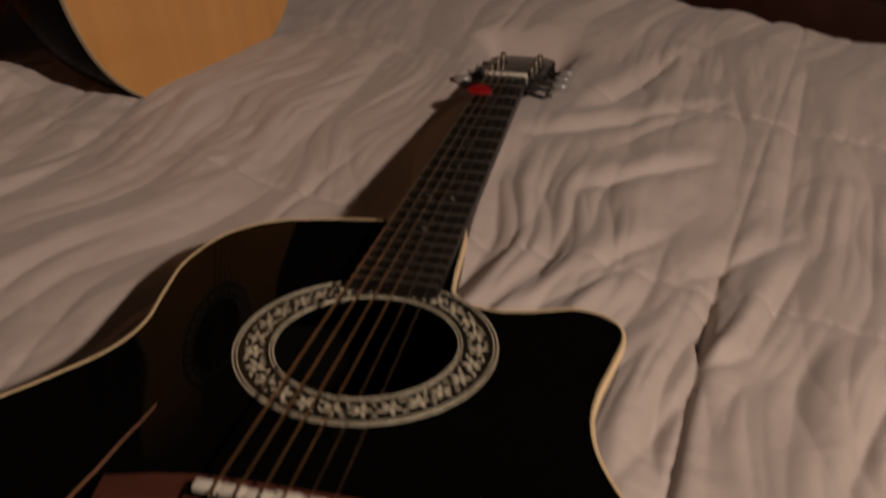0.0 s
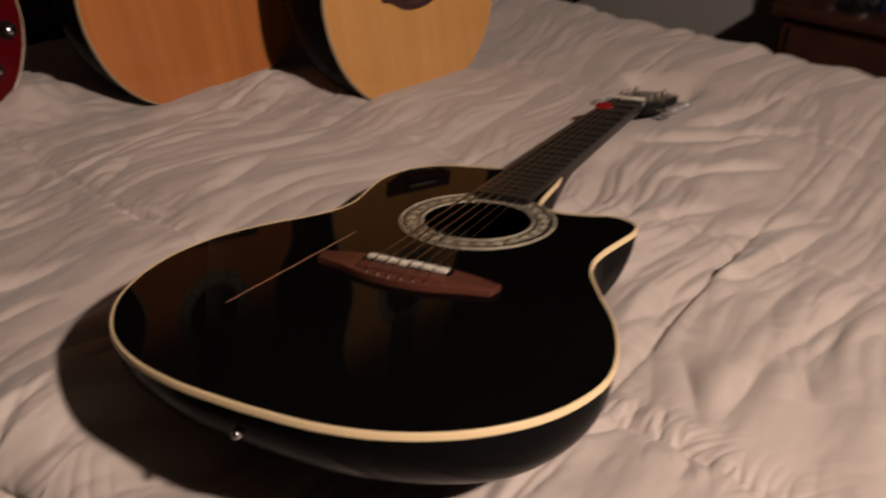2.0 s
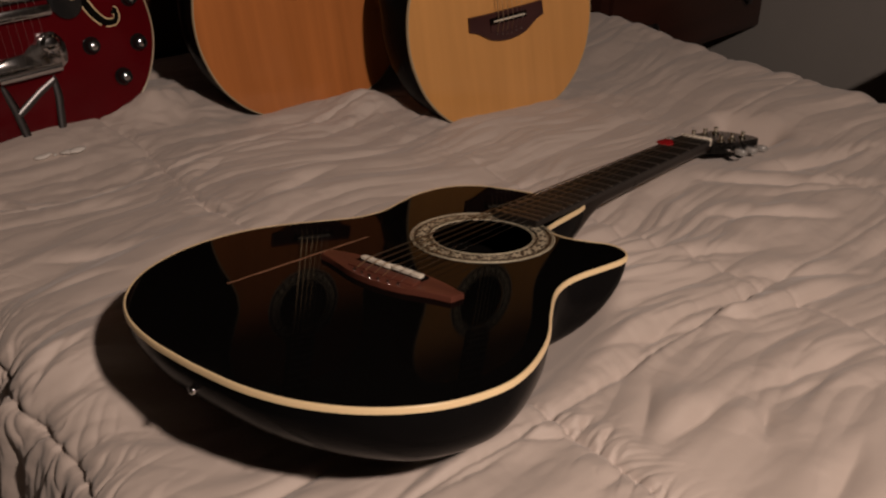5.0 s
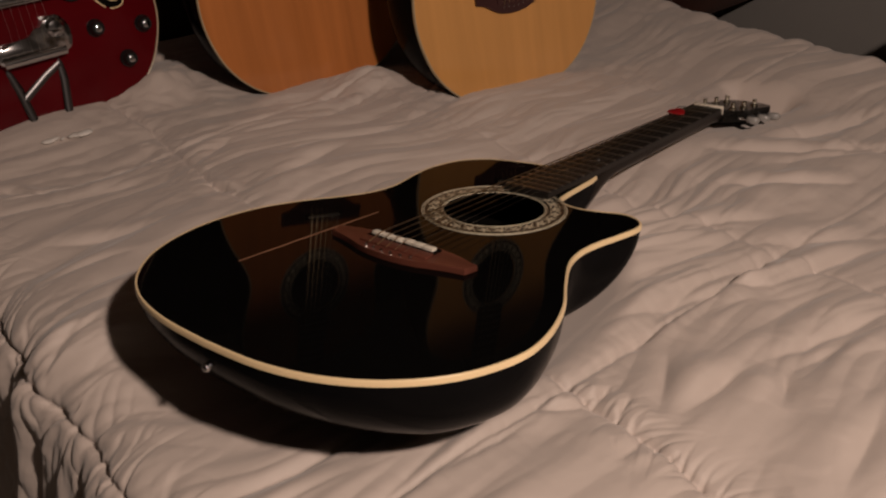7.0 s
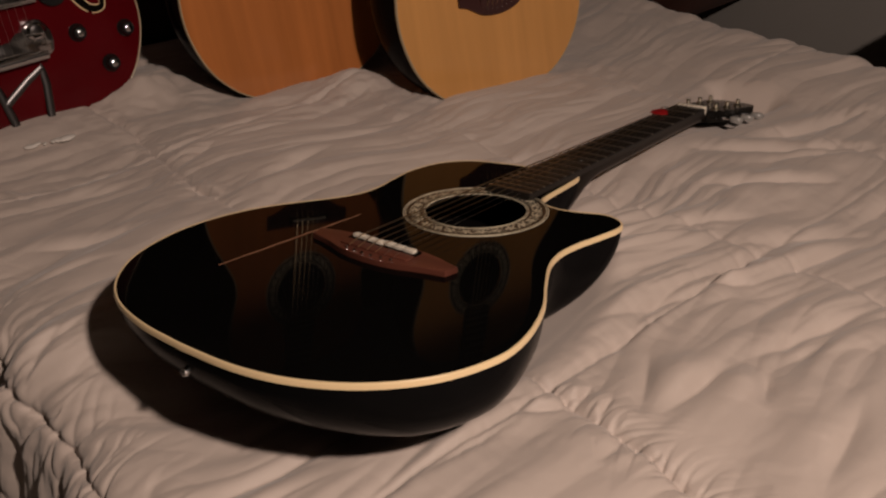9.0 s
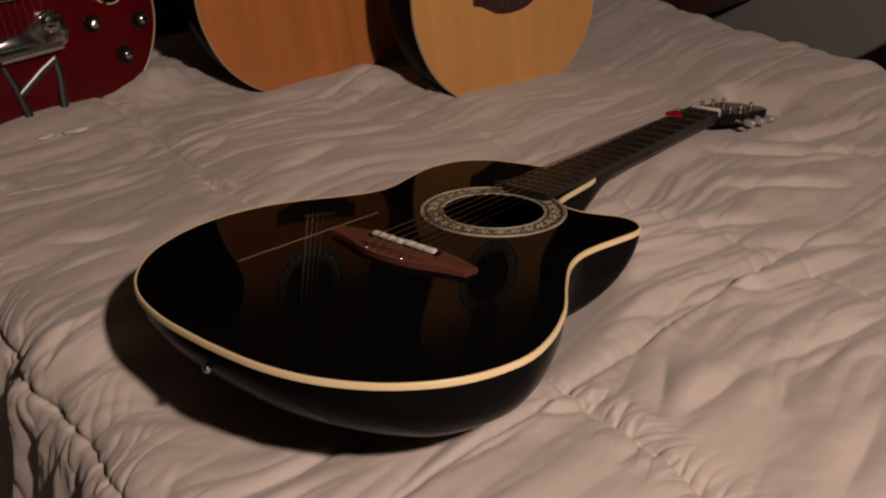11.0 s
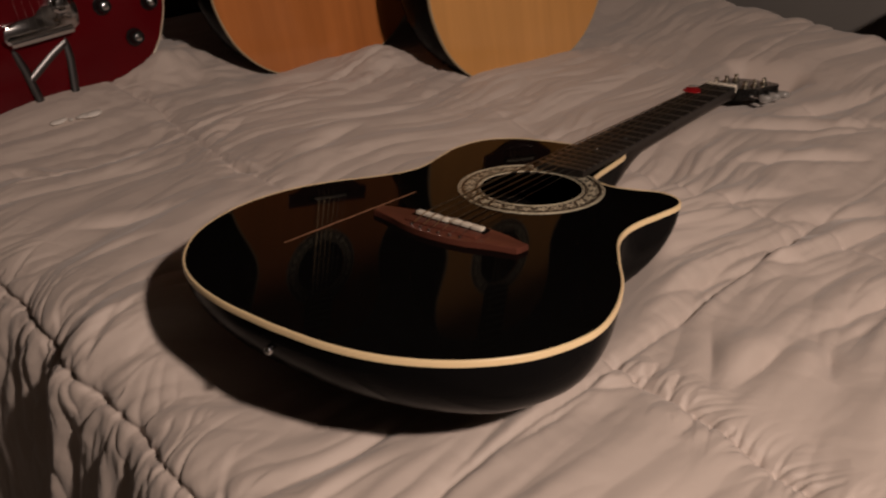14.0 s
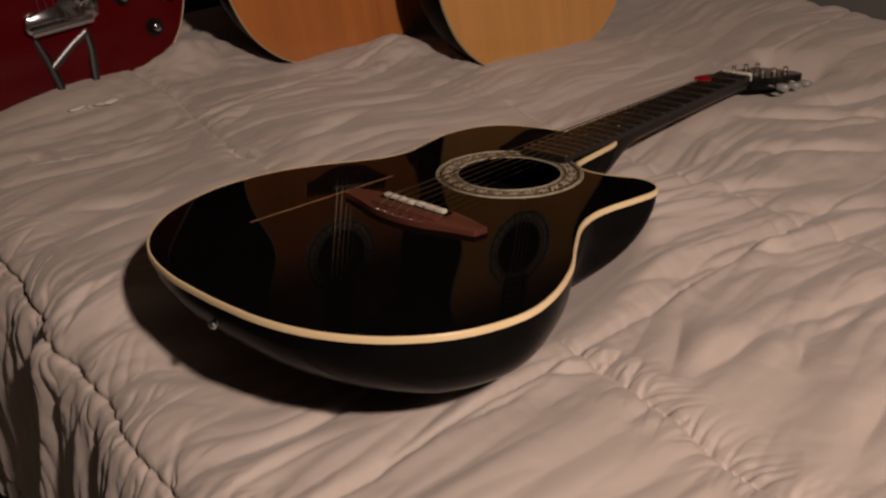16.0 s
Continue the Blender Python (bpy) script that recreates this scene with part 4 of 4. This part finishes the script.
def build_table_things():
    lamp = thing("table_lamp", pose(1.565, 0.085, 0.53), "brushed metal table lamp standing on the side table", "lamp")
    bm = bmesh.new()
    lathe(bm, [(0.045, 0.0), (0.045, 0.006), (0.030, 0.014), (0.014, 0.022), (0.010, 0.03)], None, 28)
    part("base", bm, PEWTER, lamp)
    bm = bmesh.new()
    lathe(bm, [(0.010, 0.028), (0.0085, 0.05), (0.012, 0.07), (0.008, 0.09), (0.008, 0.30)], None, 18)
    part("stem", bm, PEWTER, lamp)
    jar = thing("jar", pose(1.66, 0.185, 0.53), "dark lidded jar on the side table", "jar")
    bm = bmesh.new()
    lathe(bm, [(0.035, 0.0), (0.042, 0.01), (0.042, 0.08), (0.034, 0.095)], None, 24)
    part("jar_body", bm, BLACK_PLASTIC, jar)
    bm = bmesh.new()
    lathe(bm, [(0.036, 0.095), (0.036, 0.112), (0.030, 0.118)], None, 24)
    part("lid", bm, BLACK_PLASTIC, jar)
    bm = bmesh.new()
    box(bm, (0, 0, 0.028), (0.06, 0.06, 0.056), 0.004)
    bx = part("small_box", bm, DARK_RED)
    bx.matrix_world = pose(1.70, 0.125, 0.53, 0, 0, 20)
    tagged(bx, "small dark red box on the side table", "box")
    bt = thing("bottle", pose(1.60, 0.030, 0.53), "small glossy blue bottle on the side table", "bottle")
    bm = bmesh.new()
    lathe(bm, [(0.022, 0.0), (0.026, 0.01), (0.026, 0.075), (0.012, 0.095), (0.011, 0.115)], None, 24)
    part("bottle_body", bm, BLUE_GLASS, bt)
    bm = bmesh.new()
    lathe(bm, [(0.013, 0.115), (0.013, 0.13), (0.010, 0.133)], None, 18)
    part("cap", bm, BONE, bt)


build_table_things()


def cushion(name, m, size, material, label, category, seed):
    bm = bmesh.new()
    bmesh.ops.create_grid(bm, x_segments=22, y_segments=22, size=0.5)
    lows = bmesh.ops.duplicate(bm, geom=bm.verts[:] + bm.edges[:] + bm.faces[:])["geom"]
    low = {v for v in lows if isinstance(v, bmesh.types.BMVert)}
    for v in bm.verts:
        q = (1 - (2 * v.co.x) ** 4) * (1 - (2 * v.co.y) ** 4)
        h = 0.5 * max(q, 0) ** 0.5 * (1 + 0.25 * noise.noise(Vector((v.co.x * 4, v.co.y * 4, seed))))
        v.co = Vector((v.co.x * size[0], v.co.y * size[1], (-h if v in low else h) * size[2]))
    bmesh.ops.remove_doubles(bm, verts=bm.verts[:], dist=0.0008)
    ob = part(name, bm, material)
    ob.matrix_world = m
    return tagged(ob, label, category)


cushion("cushion", pose(1.03, 0.86, 0.735, 68, 0, 8), (0.34, 0.26, 0.10), BLUE_CLOTH, "dark navy cloth cushion propped at the head of the bed", "cushion", 2.0)

# a shred of white lint on the comforter
bm = bmesh.new()
for k, (x, y, r) in enumerate(((-0.026, 0.0, 0.008), (-0.018, 0.002, 0.006), (-0.008, 0.001, 0.004), (0.002, 0.0, 0.004), (0.012, 0.003, 0.009), (0.021, 0.002, 0.010), (0.027, 0.006, 0.007))):
    bmesh.ops.create_icosphere(bm, subdivisions=2, radius=r, matrix=pose(x, y, 0.001 * (k % 2), 0, 0, 40 * k) @ Matrix.Diagonal((1.25, 0.8, 0.35, 1)))
lint = part("lint", bm, WHITE_LINT)
lint.matrix_world = pose(-0.065, 0.656, BED_Z + 0.0035 + float(relief(np.array([-0.065]), np.array([0.656]))[0]) - 0.004 * math.cos(2.568), 0, 0, -15)
tagged(lint, "small tuft of white lint on the comforter", "lint")
